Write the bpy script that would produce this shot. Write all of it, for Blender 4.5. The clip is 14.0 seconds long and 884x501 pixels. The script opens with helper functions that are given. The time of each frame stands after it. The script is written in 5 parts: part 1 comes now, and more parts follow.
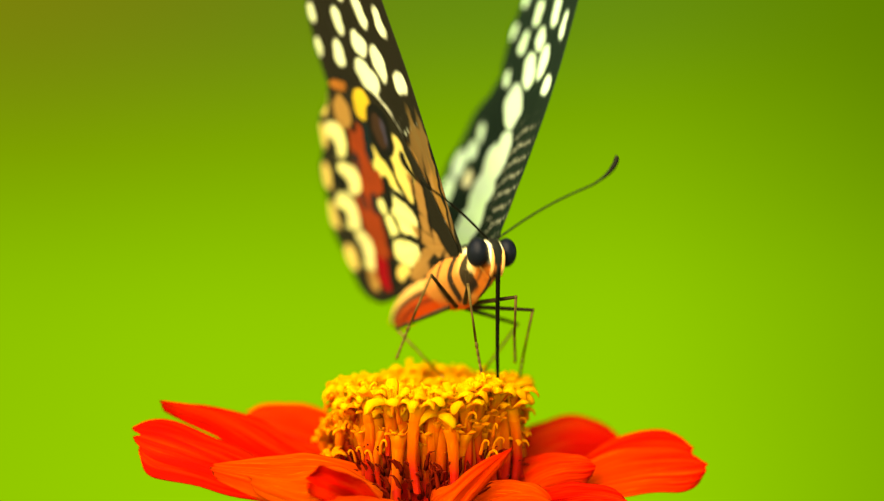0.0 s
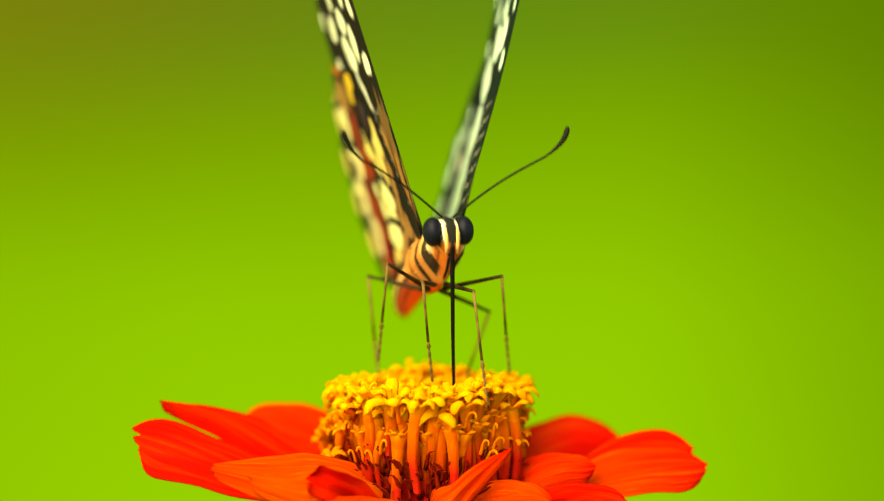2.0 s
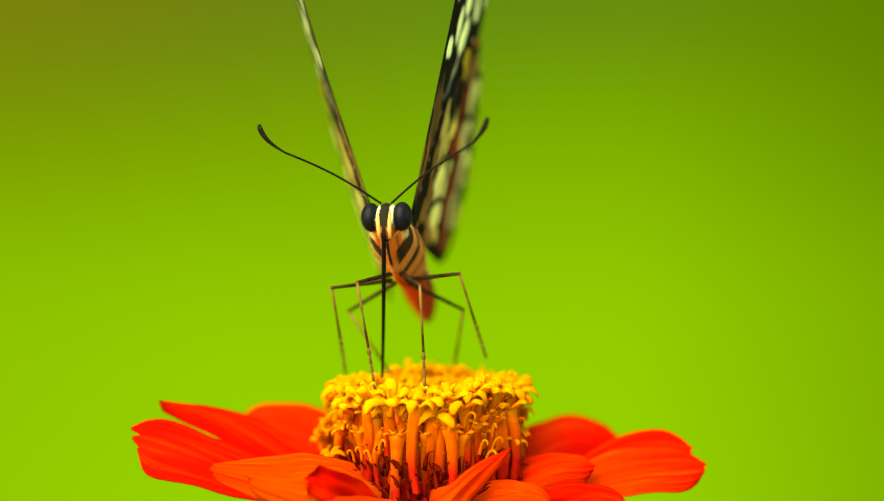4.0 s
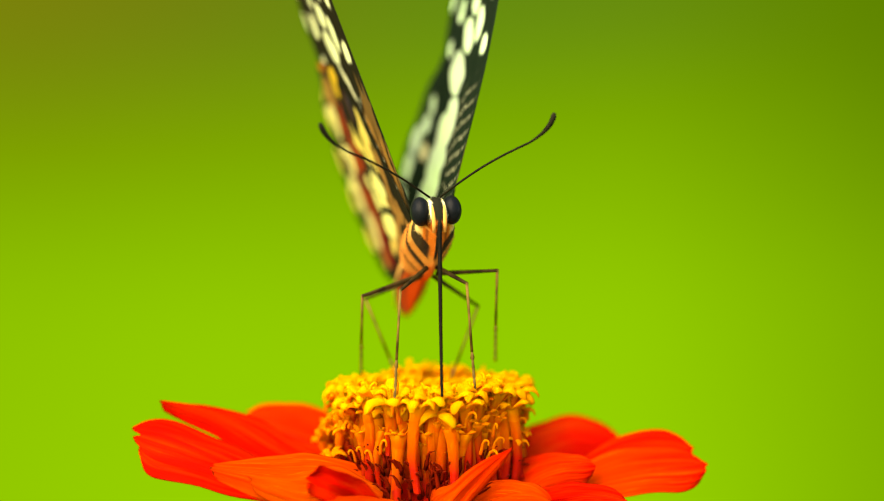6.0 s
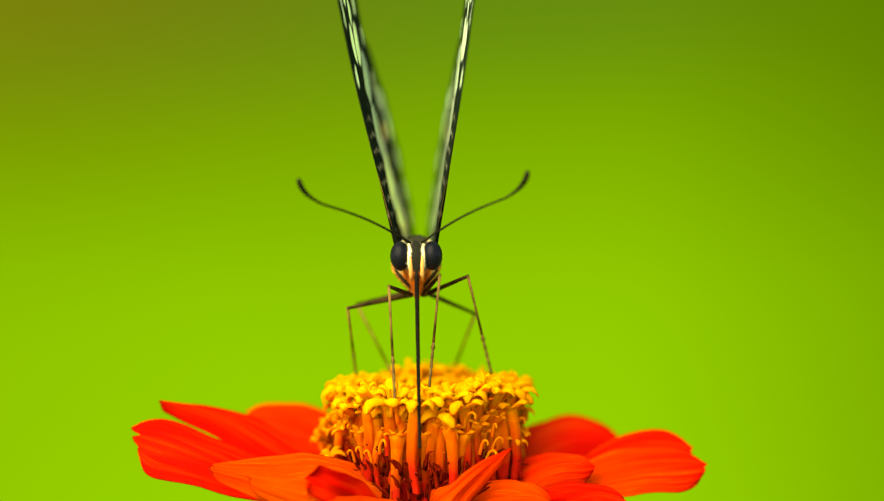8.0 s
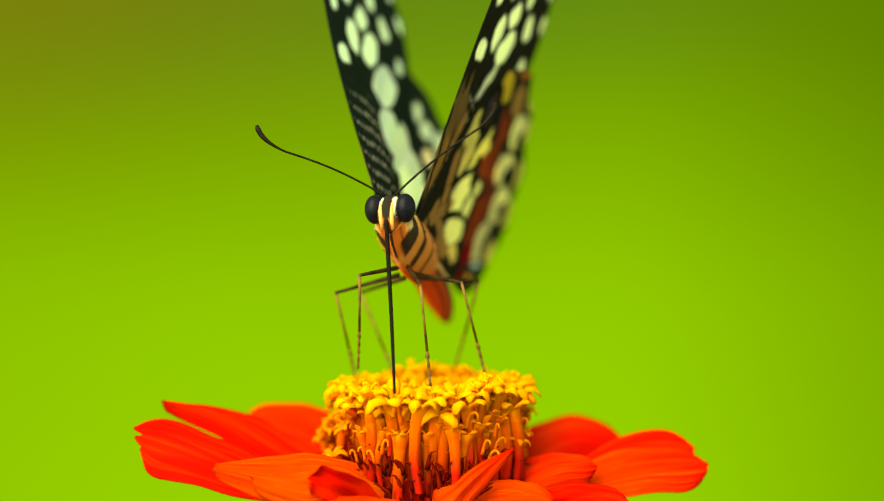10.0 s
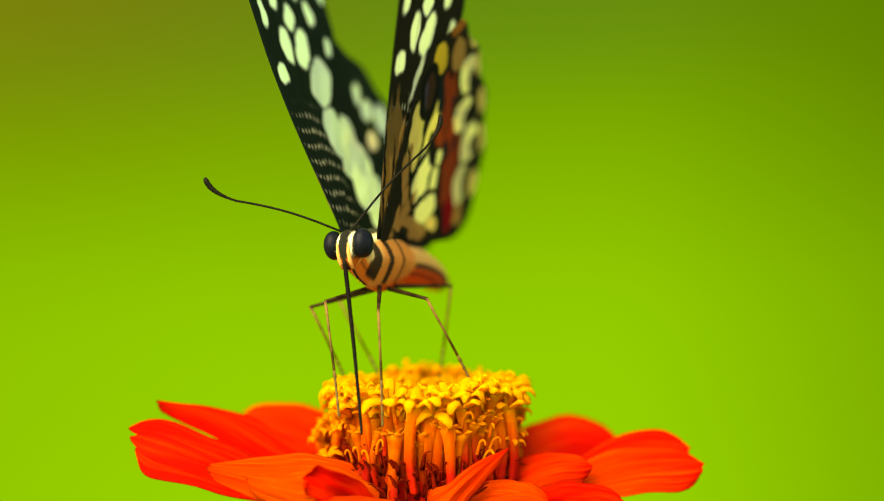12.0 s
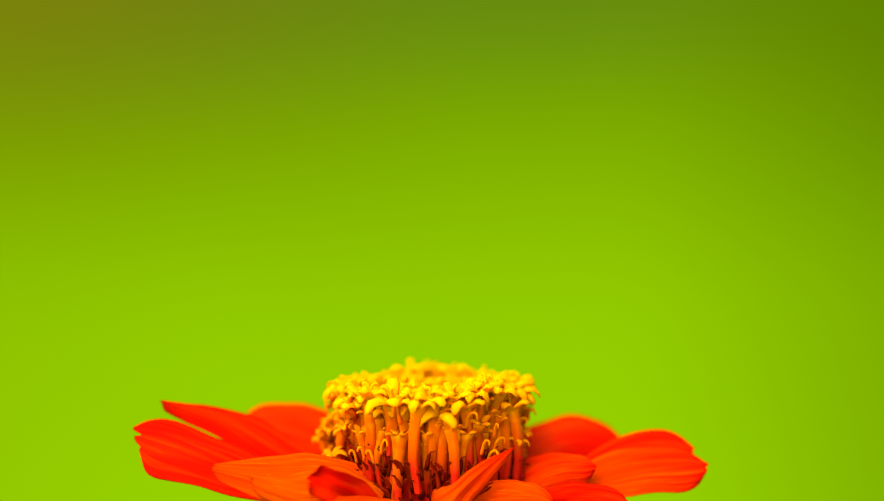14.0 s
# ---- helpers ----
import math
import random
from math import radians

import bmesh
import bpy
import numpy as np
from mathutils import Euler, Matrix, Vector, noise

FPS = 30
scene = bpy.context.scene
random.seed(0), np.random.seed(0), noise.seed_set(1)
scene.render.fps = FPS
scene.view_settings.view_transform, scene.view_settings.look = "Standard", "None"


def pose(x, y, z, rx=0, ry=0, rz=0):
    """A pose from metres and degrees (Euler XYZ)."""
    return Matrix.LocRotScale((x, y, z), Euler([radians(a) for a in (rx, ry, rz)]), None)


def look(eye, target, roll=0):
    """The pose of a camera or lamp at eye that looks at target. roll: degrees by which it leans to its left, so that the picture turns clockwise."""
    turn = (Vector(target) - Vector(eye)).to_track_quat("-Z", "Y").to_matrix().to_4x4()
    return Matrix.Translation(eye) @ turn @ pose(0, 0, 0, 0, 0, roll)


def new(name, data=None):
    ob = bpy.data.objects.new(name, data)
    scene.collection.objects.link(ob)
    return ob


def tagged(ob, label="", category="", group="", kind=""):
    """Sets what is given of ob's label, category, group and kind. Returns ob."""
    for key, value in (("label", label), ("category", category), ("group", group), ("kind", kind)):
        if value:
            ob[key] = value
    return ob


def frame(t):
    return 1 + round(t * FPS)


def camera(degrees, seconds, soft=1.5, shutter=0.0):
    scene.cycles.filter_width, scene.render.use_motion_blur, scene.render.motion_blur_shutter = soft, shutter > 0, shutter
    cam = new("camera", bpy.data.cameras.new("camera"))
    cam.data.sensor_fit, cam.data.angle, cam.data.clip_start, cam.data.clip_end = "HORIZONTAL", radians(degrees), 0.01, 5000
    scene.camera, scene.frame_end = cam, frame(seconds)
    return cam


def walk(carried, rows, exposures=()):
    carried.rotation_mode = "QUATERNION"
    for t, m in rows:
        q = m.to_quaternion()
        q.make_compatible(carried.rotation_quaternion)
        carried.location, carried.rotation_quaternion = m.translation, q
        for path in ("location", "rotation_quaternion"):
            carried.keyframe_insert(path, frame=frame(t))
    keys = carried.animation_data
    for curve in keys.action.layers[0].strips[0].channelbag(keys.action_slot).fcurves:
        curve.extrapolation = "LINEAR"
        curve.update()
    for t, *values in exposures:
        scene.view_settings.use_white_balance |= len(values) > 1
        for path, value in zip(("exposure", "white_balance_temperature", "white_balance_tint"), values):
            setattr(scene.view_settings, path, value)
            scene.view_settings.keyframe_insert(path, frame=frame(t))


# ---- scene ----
from functools import lru_cache

# ------------------------------------------------------------------ camera
# Lengths below are in millimetres unless said otherwise; MM turns them into metres.
MM = 0.001
FOCUS = Vector((0.0, 0.0, 0.813))          # point on the optical axis, over the flower
DIST = 0.26678                              # camera to that point
TILT = 5.0                                  # the camera looks down by this much
EYE = FOCUS + DIST * Vector((0, -math.cos(radians(TILT)), math.sin(radians(TILT))))

cam = camera(20.0, 14.0, soft=1.0, shutter=0.5)
cam.data.dof.use_dof = True
cam.data.dof.focus_distance = DIST - 0.0065
cam.data.dof.aperture_fstop = 7.5
STAND = look(EYE, FOCUS)
LEVEL = (1.75, 8600.0, 10.0)                # exposure and white balance
walk(cam, [(0.0, STAND), (14.0, STAND)], exposures=[(0.0, *LEVEL), (14.0, *LEVEL)])

# ------------------------------------------------------------------ light
world = bpy.data.worlds.new("world")
scene.world = world
world.use_nodes = True
wn = world.node_tree.nodes
sky = wn.new("ShaderNodeTexSky")
sky.sky_type = "NISHITA"
sky.sun_disc = False
SUN_EL, SUN_AZ = 46.0, -142.0               # height, and compass turn from +y towards +x
sky.sun_elevation, sky.sun_rotation = radians(SUN_EL), radians(SUN_AZ)
world.node_tree.links.new(sky.outputs[0], wn["Background"].inputs[0])
wn["Background"].inputs[1].default_value = 0.15

sun = new("sun", bpy.data.lights.new("sun", "SUN"))
sun.data.energy, sun.data.angle, sun.data.color = 3.4, radians(70), (1.0, 0.91, 0.74)
sun_dir = Vector((math.sin(radians(SUN_AZ)) * math.cos(radians(SUN_EL)),
                  math.cos(radians(SUN_AZ)) * math.cos(radians(SUN_EL)), math.sin(radians(SUN_EL))))
sun.matrix_world = look(FOCUS + sun_dir * 3, FOCUS)


# ------------------------------------------------------------------ small helpers
def srgb(r, g, b):
    def f(c):
        c /= 255
        return c / 12.92 if c <= 0.04045 else ((c + 0.055) / 1.055) ** 2.4
    return (f(r), f(g), f(b), 1.0)


class Nodes:
    """A thin wrapper to write node materials in few lines."""

    def __init__(self, name):
        self.mat = bpy.data.materials.new(name)
        self.mat.use_nodes = True
        self.tree = self.mat.node_tree
        self.bsdf = self.tree.nodes["Principled BSDF"]
        self.out = self.tree.nodes["Material Output"]

    def add(self, kind, values=None, **props):
        n = self.tree.nodes.new(kind)
        for k, v in props.items():
            setattr(n, k, v)
        for k, v in (values or {}).items():
            if isinstance(v, bpy.types.NodeSocket):
                self.tree.links.new(v, n.inputs[k])
            else:
                n.inputs[k].default_value = v
        return n

    def link(self, a, b):
        self.tree.links.new(a, b)

    def mix(self, fac, a, b, blend="MIX"):
        n = self.tree.nodes.new("ShaderNodeMix")
        n.data_type, n.blend_type = "RGBA", blend
        for i, v in ((0, fac), (6, a), (7, b)):
            if isinstance(v, bpy.types.NodeSocket):
                self.tree.links.new(v, n.inputs[i])
            else:
                n.inputs[i].default_value = v
        return n.outputs[2]

    def noise(self, scale, detail=3.0, rough=0.55, vector=None):
        n = self.add("ShaderNodeTexNoise", {"Scale": scale, "Detail": detail, "Roughness": rough})
        if vector is None:
            vector = self.add("ShaderNodeTexCoord").outputs["Object"]
        self.link(vector, n.inputs["Vector"])
        return n.outputs["Fac"]

    def ramp(self, fac, *stops):
        n = self.tree.nodes.new("ShaderNodeValToRGB")
        self.link(fac, n.inputs[0])
        e = n.color_ramp.elements
        while len(e) < len(stops):
            e.new(0.5)
        for el, (p, c) in zip(e, stops):
            el.position, el.color = p, c
        return n.outputs[0]

    def math(self, op, a, b=0.5):
        n = self.tree.nodes.new("ShaderNodeMath")
        n.operation = op
        for i, v in ((0, a), (1, b)):
            if isinstance(v, bpy.types.NodeSocket):
                self.tree.links.new(v, n.inputs[i])
            else:
                n.inputs[i].default_value = v
        return n.outputs[0]

    def bump(self, height, strength, distance):
        n = self.add("ShaderNodeBump", {"Strength": strength, "Distance": distance, "Height": height})
        self.link(n.outputs[0], self.bsdf.inputs["Normal"])

    def finish(self, color, rough=0.5, translucent=0.0, spec=0.4):
        if isinstance(color, bpy.types.NodeSocket):
            self.link(color, self.bsdf.inputs["Base Color"])
        else:
            self.bsdf.inputs["Base Color"].default_value = color
        if isinstance(rough, bpy.types.NodeSocket):
            self.link(rough, self.bsdf.inputs["Roughness"])
        else:
            self.bsdf.inputs["Roughness"].default_value = rough
        self.bsdf.inputs["Specular IOR Level"].default_value = spec
        if translucent:
            t = self.tree.nodes.new("ShaderNodeBsdfTranslucent")
            if isinstance(color, bpy.types.NodeSocket):
                self.link(color, t.inputs["Color"])
            else:
                t.inputs["Color"].default_value = color
            m = self.tree.nodes.new("ShaderNodeMixShader")
            m.inputs[0].default_value = translucent
            self.link(self.bsdf.outputs[0], m.inputs[1])
            self.link(t.outputs[0], m.inputs[2])
            self.link(m.outputs[0], self.out.inputs[0])
        return self.mat


# ------------------------------------------------------------------ materials
def mat_backdrop():
    """Far sunlit garden, out of focus: lime below, deeper green above, olive shade to one side. Light and shade are
    painted into its glow.
    """
    m = Nodes("far_garden")
    co = m.add("ShaderNodeTexCoord").outputs["Object"]
    sep = m.add("ShaderNodeSeparateXYZ", {0: co})
    warp = m.noise(0.9, 1.5, 0.4, co)
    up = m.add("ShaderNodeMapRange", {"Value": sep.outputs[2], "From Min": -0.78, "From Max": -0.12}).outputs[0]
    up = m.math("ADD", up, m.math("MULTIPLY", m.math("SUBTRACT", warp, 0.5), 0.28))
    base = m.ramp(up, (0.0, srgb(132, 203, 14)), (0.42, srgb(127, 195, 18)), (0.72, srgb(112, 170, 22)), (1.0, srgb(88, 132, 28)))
    # shade of far shrubs, painted as olive towards the upper left
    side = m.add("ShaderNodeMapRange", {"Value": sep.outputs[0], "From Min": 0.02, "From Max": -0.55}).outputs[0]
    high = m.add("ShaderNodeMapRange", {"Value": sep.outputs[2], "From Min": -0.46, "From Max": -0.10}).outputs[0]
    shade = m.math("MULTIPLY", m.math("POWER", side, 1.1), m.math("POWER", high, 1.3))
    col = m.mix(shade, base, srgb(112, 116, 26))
    # vignette painted in: both side edges turn darker
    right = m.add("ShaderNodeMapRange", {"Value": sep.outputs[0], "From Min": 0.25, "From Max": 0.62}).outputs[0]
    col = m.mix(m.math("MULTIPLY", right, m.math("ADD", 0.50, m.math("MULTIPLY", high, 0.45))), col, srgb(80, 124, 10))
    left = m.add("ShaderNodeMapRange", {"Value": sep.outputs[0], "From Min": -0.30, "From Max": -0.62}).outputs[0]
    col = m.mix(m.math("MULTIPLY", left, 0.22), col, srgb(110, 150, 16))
    # the sheet shines by itself, sun and sky do not light it
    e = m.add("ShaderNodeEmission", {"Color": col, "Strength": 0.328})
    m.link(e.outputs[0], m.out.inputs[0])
    return m.mat


def mat_lawn():
    m = Nodes("lawn")
    n = m.noise(6.0, 5.0)
    f = m.noise(220.0, 3.0)
    c = m.ramp(n, (0.3, (0.035, 0.075, 0.010, 1)), (0.7, (0.09, 0.16, 0.02, 1)))
    c = m.mix(m.math("MULTIPLY", f, 0.5), c, (0.12, 0.13, 0.03, 1))
    m.bump(f, 0.6, 0.01)
    return m.finish(c, 0.8)


def mat_petal():
    m = Nodes("petal")
    a = m.add("ShaderNodeVertexColor", layer_name="pattern").outputs[0]
    sep = m.add("ShaderNodeSeparateColor", {0: a})
    along, across, blush = sep.outputs[0], sep.outputs[1], sep.outputs[2]
    rnd = m.add("ShaderNodeObjectInfo").outputs["Random"]
    fine = m.noise(1100.0, 3.0)
    wide = m.noise(110.0, 3.0)
    lane = m.add("ShaderNodeCombineXYZ", {0: m.math("MULTIPLY", across, 13.0), 1: m.math("MULTIPLY", along, 1.6), 2: m.math("MULTIPLY", rnd, 37.0)}).outputs[0]
    streak = m.noise(1.0, 3.0, 0.6, lane)
    lane2 = m.add("ShaderNodeCombineXYZ", {0: m.math("MULTIPLY", across, 46.0), 1: m.math("MULTIPLY", along, 3.0), 2: m.math("MULTIPLY", rnd, 91.0)}).outputs[0]
    vein = m.noise(1.0, 2.0, 0.5, lane2)
    red = m.mix(wide, (0.36, 0.0012, 0.0015, 1), (0.47, 0.005, 0.002, 1))
    orange = m.mix(wide, (0.46, 0.021, 0.002, 1), (0.52, 0.066, 0.003, 1))
    k = m.math("ADD", blush, m.math("MULTIPLY", m.math("SUBTRACT", streak, 0.5), 1.1))
    k = m.math("ADD", k, m.math("MULTIPLY", m.math("SUBTRACT", vein, 0.5), 0.5))
    c = m.mix(m.math("MAXIMUM", m.math("MINIMUM", k, 1.0), 0.0), red, orange)
    dark = m.add("ShaderNodeMapRange", {"Value": vein, "From Min": 0.36, "From Max": 0.24}).outputs[0]
    c = m.mix(m.math("MULTIPLY", dark, 0.5), c, (0.38, 0.008, 0.004, 1))
    # glossy highlights painted as pale streaks on the orange parts
    painted_highlight = m.add("ShaderNodeMapRange", {"Value": m.math("ADD", vein, m.math("MULTIPLY", fine, 0.25)), "From Min": 0.72, "From Max": 0.86}).outputs[0]
    c = m.mix(m.math("MULTIPLY", m.math("MULTIPLY", painted_highlight, blush), 0.3), c, (0.66, 0.20, 0.02, 1))
    h = m.math("ADD", m.math("MULTIPLY", streak, 0.8), m.math("MULTIPLY", vein, 0.5))
    h = m.math("ADD", h, m.math("MULTIPLY", fine, 0.18))
    m.bump(h, 0.4, 0.0006)
    r = m.add("ShaderNodeMapRange", {"Value": fine, "To Min": 0.55, "To Max": 0.75}).outputs[0]
    return m.finish(c, r, 0.20, 0.02)


def mat_floret(name, low, high, z0, z1, vary=0.5):
    """Floret tissue that turns from low to high colour along its own length."""
    m = Nodes(name)
    co = m.add("ShaderNodeTexCoord").outputs["Object"]
    z = m.add("ShaderNodeSeparateXYZ", {0: co}).outputs[2]
    rnd = m.add("ShaderNodeObjectInfo").outputs["Random"]
    g = m.add("ShaderNodeMapRange", {"Value": z, "From Min": z0, "From Max": z1}).outputs[0]
    g = m.math("ADD", g, m.math("MULTIPLY", m.math("SUBTRACT", rnd, 0.5), vary))
    n = m.noise(1800.0, 3.0, 0.6, co)
    c = m.mix(m.math("MAXIMUM", m.math("MINIMUM", g, 1.0), 0.0), low, high)
    c = m.mix(m.math("MULTIPLY", n, 0.2), c, (low[0] * 0.9, low[1] * 0.7, low[2], 1))
    m.bump(n, 0.3, 0.0001)
    m.bsdf.inputs["Subsurface Weight"].default_value = 0.6
    m.bsdf.inputs["Subsurface Scale"].default_value = 0.0011
    m.bsdf.inputs["Subsurface Radius"].default_value = (1.0, 0.45, 0.05)
    return m.finish(c, 0.7, 0.50, 0.05)


def mat_plain(name, a, b, scale, rough=0.5, bump=0.25, translucent=0.0, spec=0.4):
    m = Nodes(name)
    n = m.noise(scale, 4.0)
    c = m.ramp(n, (0.3, (*a, 1)), (0.7, (*b, 1)))
    m.bump(n, bump, 0.0001)
    return m.finish(c, rough, translucent, spec)


def mat_pattern(name, rough, translucent, scale, bump, spec=0.3):
    """Colour from the mesh's own marking, broken up by scales or hair."""
    m = Nodes(name)
    a = m.add("ShaderNodeVertexColor", layer_name="pattern").outputs[0]
    n = m.noise(scale, 3.0, 0.7)
    w = m.noise(scale * 0.08, 3.0)
    c = m.mix(m.math("MULTIPLY", n, 0.05), a, (0.02, 0.015, 0.008, 1), "MIX")
    c = m.mix(m.math("MULTIPLY", w, 0.07), c, m.mix(0.5, c, (0.55, 0.40, 0.12, 1), "MULTIPLY"))
    m.bump(n, bump, 0.0001)
    return m.finish(c, rough, translucent, spec)


M_BACK = mat_backdrop()
M_LAWN = mat_lawn()
M_PETAL = mat_petal()
M_LOBE = mat_floret("floret_lobe", (0.74, 0.19, 0.003, 1), (0.80, 0.40, 0.006, 1), -0.0014, 0.0003, 0.5)
M_TUBE = mat_floret("floret_tube", (0.46, 0.010, 0.004, 1), (0.76, 0.18, 0.005, 1), -0.0066, -0.0018)
M_BUD = mat_floret("floret_bud", (0.70, 0.13, 0.004, 1), (0.73, 0.23, 0.005, 1), -0.0014, 0.0004)
M_BRACT = mat_plain("maroon_bract", (0.014, 0.003, 0.001), (0.20, 0.008, 0.001), 500, 0.8, 0.3, 0.0, 0.02)
M_CORE = mat_floret("receptacle_tissue", (0.34, 0.005, 0.002, 1), (0.78, 0.14, 0.004, 1), 0.7892, 0.7935, 0.0)
M_STEM = mat_plain("stem_green", (0.05, 0.10, 0.015), (0.10, 0.17, 0.03), 120, 0.55)
M_WING = mat_pattern("wing_scales", 0.8, 0.45, 2600.0, 0.35, 0.03)
M_BODY = mat_pattern("body_hair", 0.8, 0.0, 1500.0, 0.8, 0.03)
M_EYE = mat_plain("compound_eye", (0.002, 0.003, 0.004), (0.006, 0.007, 0.008), 5000, 0.35, 0.08, 0.0, 0.06)
M_HORN = mat_plain("antenna_black", (0.003, 0.003, 0.001), (0.010, 0.009, 0.003), 1200, 0.6, 0.25, 0.0, 0.05)
M_TONGUE = mat_plain("proboscis_black", (0.002, 0.002, 0.001), (0.007, 0.005, 0.002), 1400, 0.6, 0.25, 0.0, 0.04)
M_LEG = mat_plain("leg_brown", (0.003, 0.002, 0.001), (0.040, 0.024, 0.006), 500, 0.6, 0.25, 0.0, 0.04)
M_SHIN = mat_plain("shin_ochre", (0.014, 0.009, 0.002), (0.17, 0.105, 0.022), 420, 0.6, 0.25, 0.0, 0.05)


# ------------------------------------------------------------------ mesh helpers
def mesh(name, verts, faces, smooth=True, colors=None, slots=None, materials=()):
    me = bpy.data.meshes.new(name)
    me.from_pydata([tuple(v) for v in verts], [], faces)
    for m in materials:
        me.materials.append(m)
    if slots is not None:
        me.polygons.foreach_set("material_index", slots)
    if smooth:
        me.polygons.foreach_set("use_smooth", [True] * len(me.polygons))
    if colors is not None:
        at = me.color_attributes.new("pattern", "FLOAT_COLOR", "POINT")
        at.data.foreach_set("color", np.asarray(colors, dtype=np.float32).ravel())
    me.update()
    return me


def part(name, me, parent, label="", m=None):
    ob = new(name, me)
    ob.parent = parent
    if m is not None:
        ob.matrix_basis = m
    if label:
        tagged(ob, label)
    return ob


def tube(points, radii, sides=8, cap=True):
    """A round tube through points; returns verts and faces."""
    pts = [Vector(p) for p in points]
    verts, faces = [], []
    ref = Vector((0.31, 0.17, 0.93))
    for i, p in enumerate(pts):
        d = (pts[min(i + 1, len(pts) - 1)] - pts[max(i - 1, 0)]).normalized()
        a = d.cross(ref)
        if a.length < 0.05:
            a = d.cross(Vector((1, 0, 0)))
        a.normalize()
        b = d.cross(a)
        for k in range(sides):
            w = 2 * math.pi * k / sides
            verts.append(p + radii[i] * (math.cos(w) * a + math.sin(w) * b))
    for i in range(len(pts) - 1):
        for k in range(sides):
            k2 = (k + 1) % sides
            faces.append((i * sides + k, i * sides + k2, (i + 1) * sides + k2, (i + 1) * sides + k))
    if cap:
        faces.append(tuple(range(sides - 1, -1, -1)))
        faces.append(tuple((len(pts) - 1) * sides + k for k in range(sides)))
    return verts, faces


def spline(pts, n, closed=False):
    """n points along a Catmull-Rom curve through pts."""
    p = np.array(pts, dtype=float)
    m = len(p)
    out = []
    segs = m if closed else m - 1
    for j in range(n):
        x = j / (n if closed else n - 1) * segs
        i = min(int(x), segs - 1)
        f = x - i
        if closed:
            a, b, c, d = p[(i - 1) % m], p[i % m], p[(i + 1) % m], p[(i + 2) % m]
        else:
            a, b, c, d = p[max(i - 1, 0)], p[i], p[i + 1], p[min(i + 2, m - 1)]
        out.append(0.5 * (2 * b + (c - a) * f + (2 * a - 5 * b + 4 * c - d) * f * f + (3 * b - a - 3 * c + d) * f ** 3))
    return np.array(out)


def smooth(x, a, b):
    x = min(1.0, max(0.0, (x - a) / (b - a)))
    return x * x * (3 - 2 * x)


def blend(a, b, k):
    return tuple(p + (q - p) * k for p, q in zip(a, b))


# ------------------------------------------------------------------ setting
def sheet(name, corners, material, label, category):
    ob = new(name, mesh(name, corners, [(0, 1, 2, 3)], False, materials=[material]))
    return tagged(ob, label, category, kind="structure")


sheet("ground", [(-400, -400, 0), (400, -400, 0), (400, 400, 0), (-400, 400, 0)], M_LAWN,
      "green lawn under the flower", "ground")
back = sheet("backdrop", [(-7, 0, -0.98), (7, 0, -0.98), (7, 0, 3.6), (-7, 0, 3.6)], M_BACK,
             "glowing backdrop of a blurred lime green garden with painted olive shade", "backdrop")
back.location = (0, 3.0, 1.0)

# ------------------------------------------------------------------ flower
U = 0.06 * MM                                # the drawing unit of the flower and butterfly: 0.06 mm
TOP = Vector((-22 * U, 0, FOCUS.z - 222 * U))   # crown of the disc
flower = new("zinnia")
tagged(flower, "orange-red single zinnia with a tall yellow disc on a green stem", "flower")
flower.location = (TOP.x, 0, 0)


def local(x, y, z):
    """A place given from the crown of the disc, in drawing units, in the flower's own space."""
    return Vector((x * U, y * U, TOP.z + z * U))


def build_stem():
    pts = [(0.02 * math.sin(k * 0.5) * (1 - k / 12), 0, TOP.z * k / 12 - 0.0165 * k / 12) for k in range(13)]
    v, f = tube(pts, [0.0032 - 0.00008 * k for k in range(13)], 12)
    part("stem", mesh("stem", v, f, materials=[M_STEM]), flower, "slender green stem")
    rings = []
    for z, r in ((-275, 22), (-262, 60), (-240, 96), (-215, 120), (-196, 126)):
        rings.append((z, r))
    v, f = [], []
    for z, r in rings:
        for k in range(28):
            a = 2 * math.pi * k / 28
            rr = r * (1 + 0.035 * math.cos(7 * a))
            v.append(local(rr * math.cos(a), rr * math.sin(a), z))
    for i in range(len(rings) - 1):
        for k in range(28):
            f.append((i * 28 + k, i * 28 + (k + 1) % 28, (i + 1) * 28 + (k + 1) % 28, (i + 1) * 28 + k))
    part("calyx", mesh("calyx", v, f, materials=[M_STEM]), flower, "green scaly cup under the petals")


def build_disc():
    v, f, n = [], [], 40
    rings = [(-215, 134), (-185, 140), (-160, 136), (-130, 128), (-100, 126), (-66, 120), (-54, 96), (-48, 40)]
    for z, r in rings:
        for k in range(n):
            a = 2 * math.pi * k / n
            rr = r * (1 + 0.03 * math.sin(9 * a) * math.sin(z))
            v.append(local(rr * math.cos(a), rr * math.sin(a), z))
    for i in range(len(rings) - 1):
        for k in range(n):
            f.append((i * n + k, i * n + (k + 1) % n, (i + 1) * n + (k + 1) % n, (i + 1) * n + k))
    f.append(tuple((len(rings) - 1) * n + k for k in range(n)))
    return part("disc", mesh("disc", v, f, materials=[M_CORE]), flower, "tall disc crowded with tubular yellow florets")


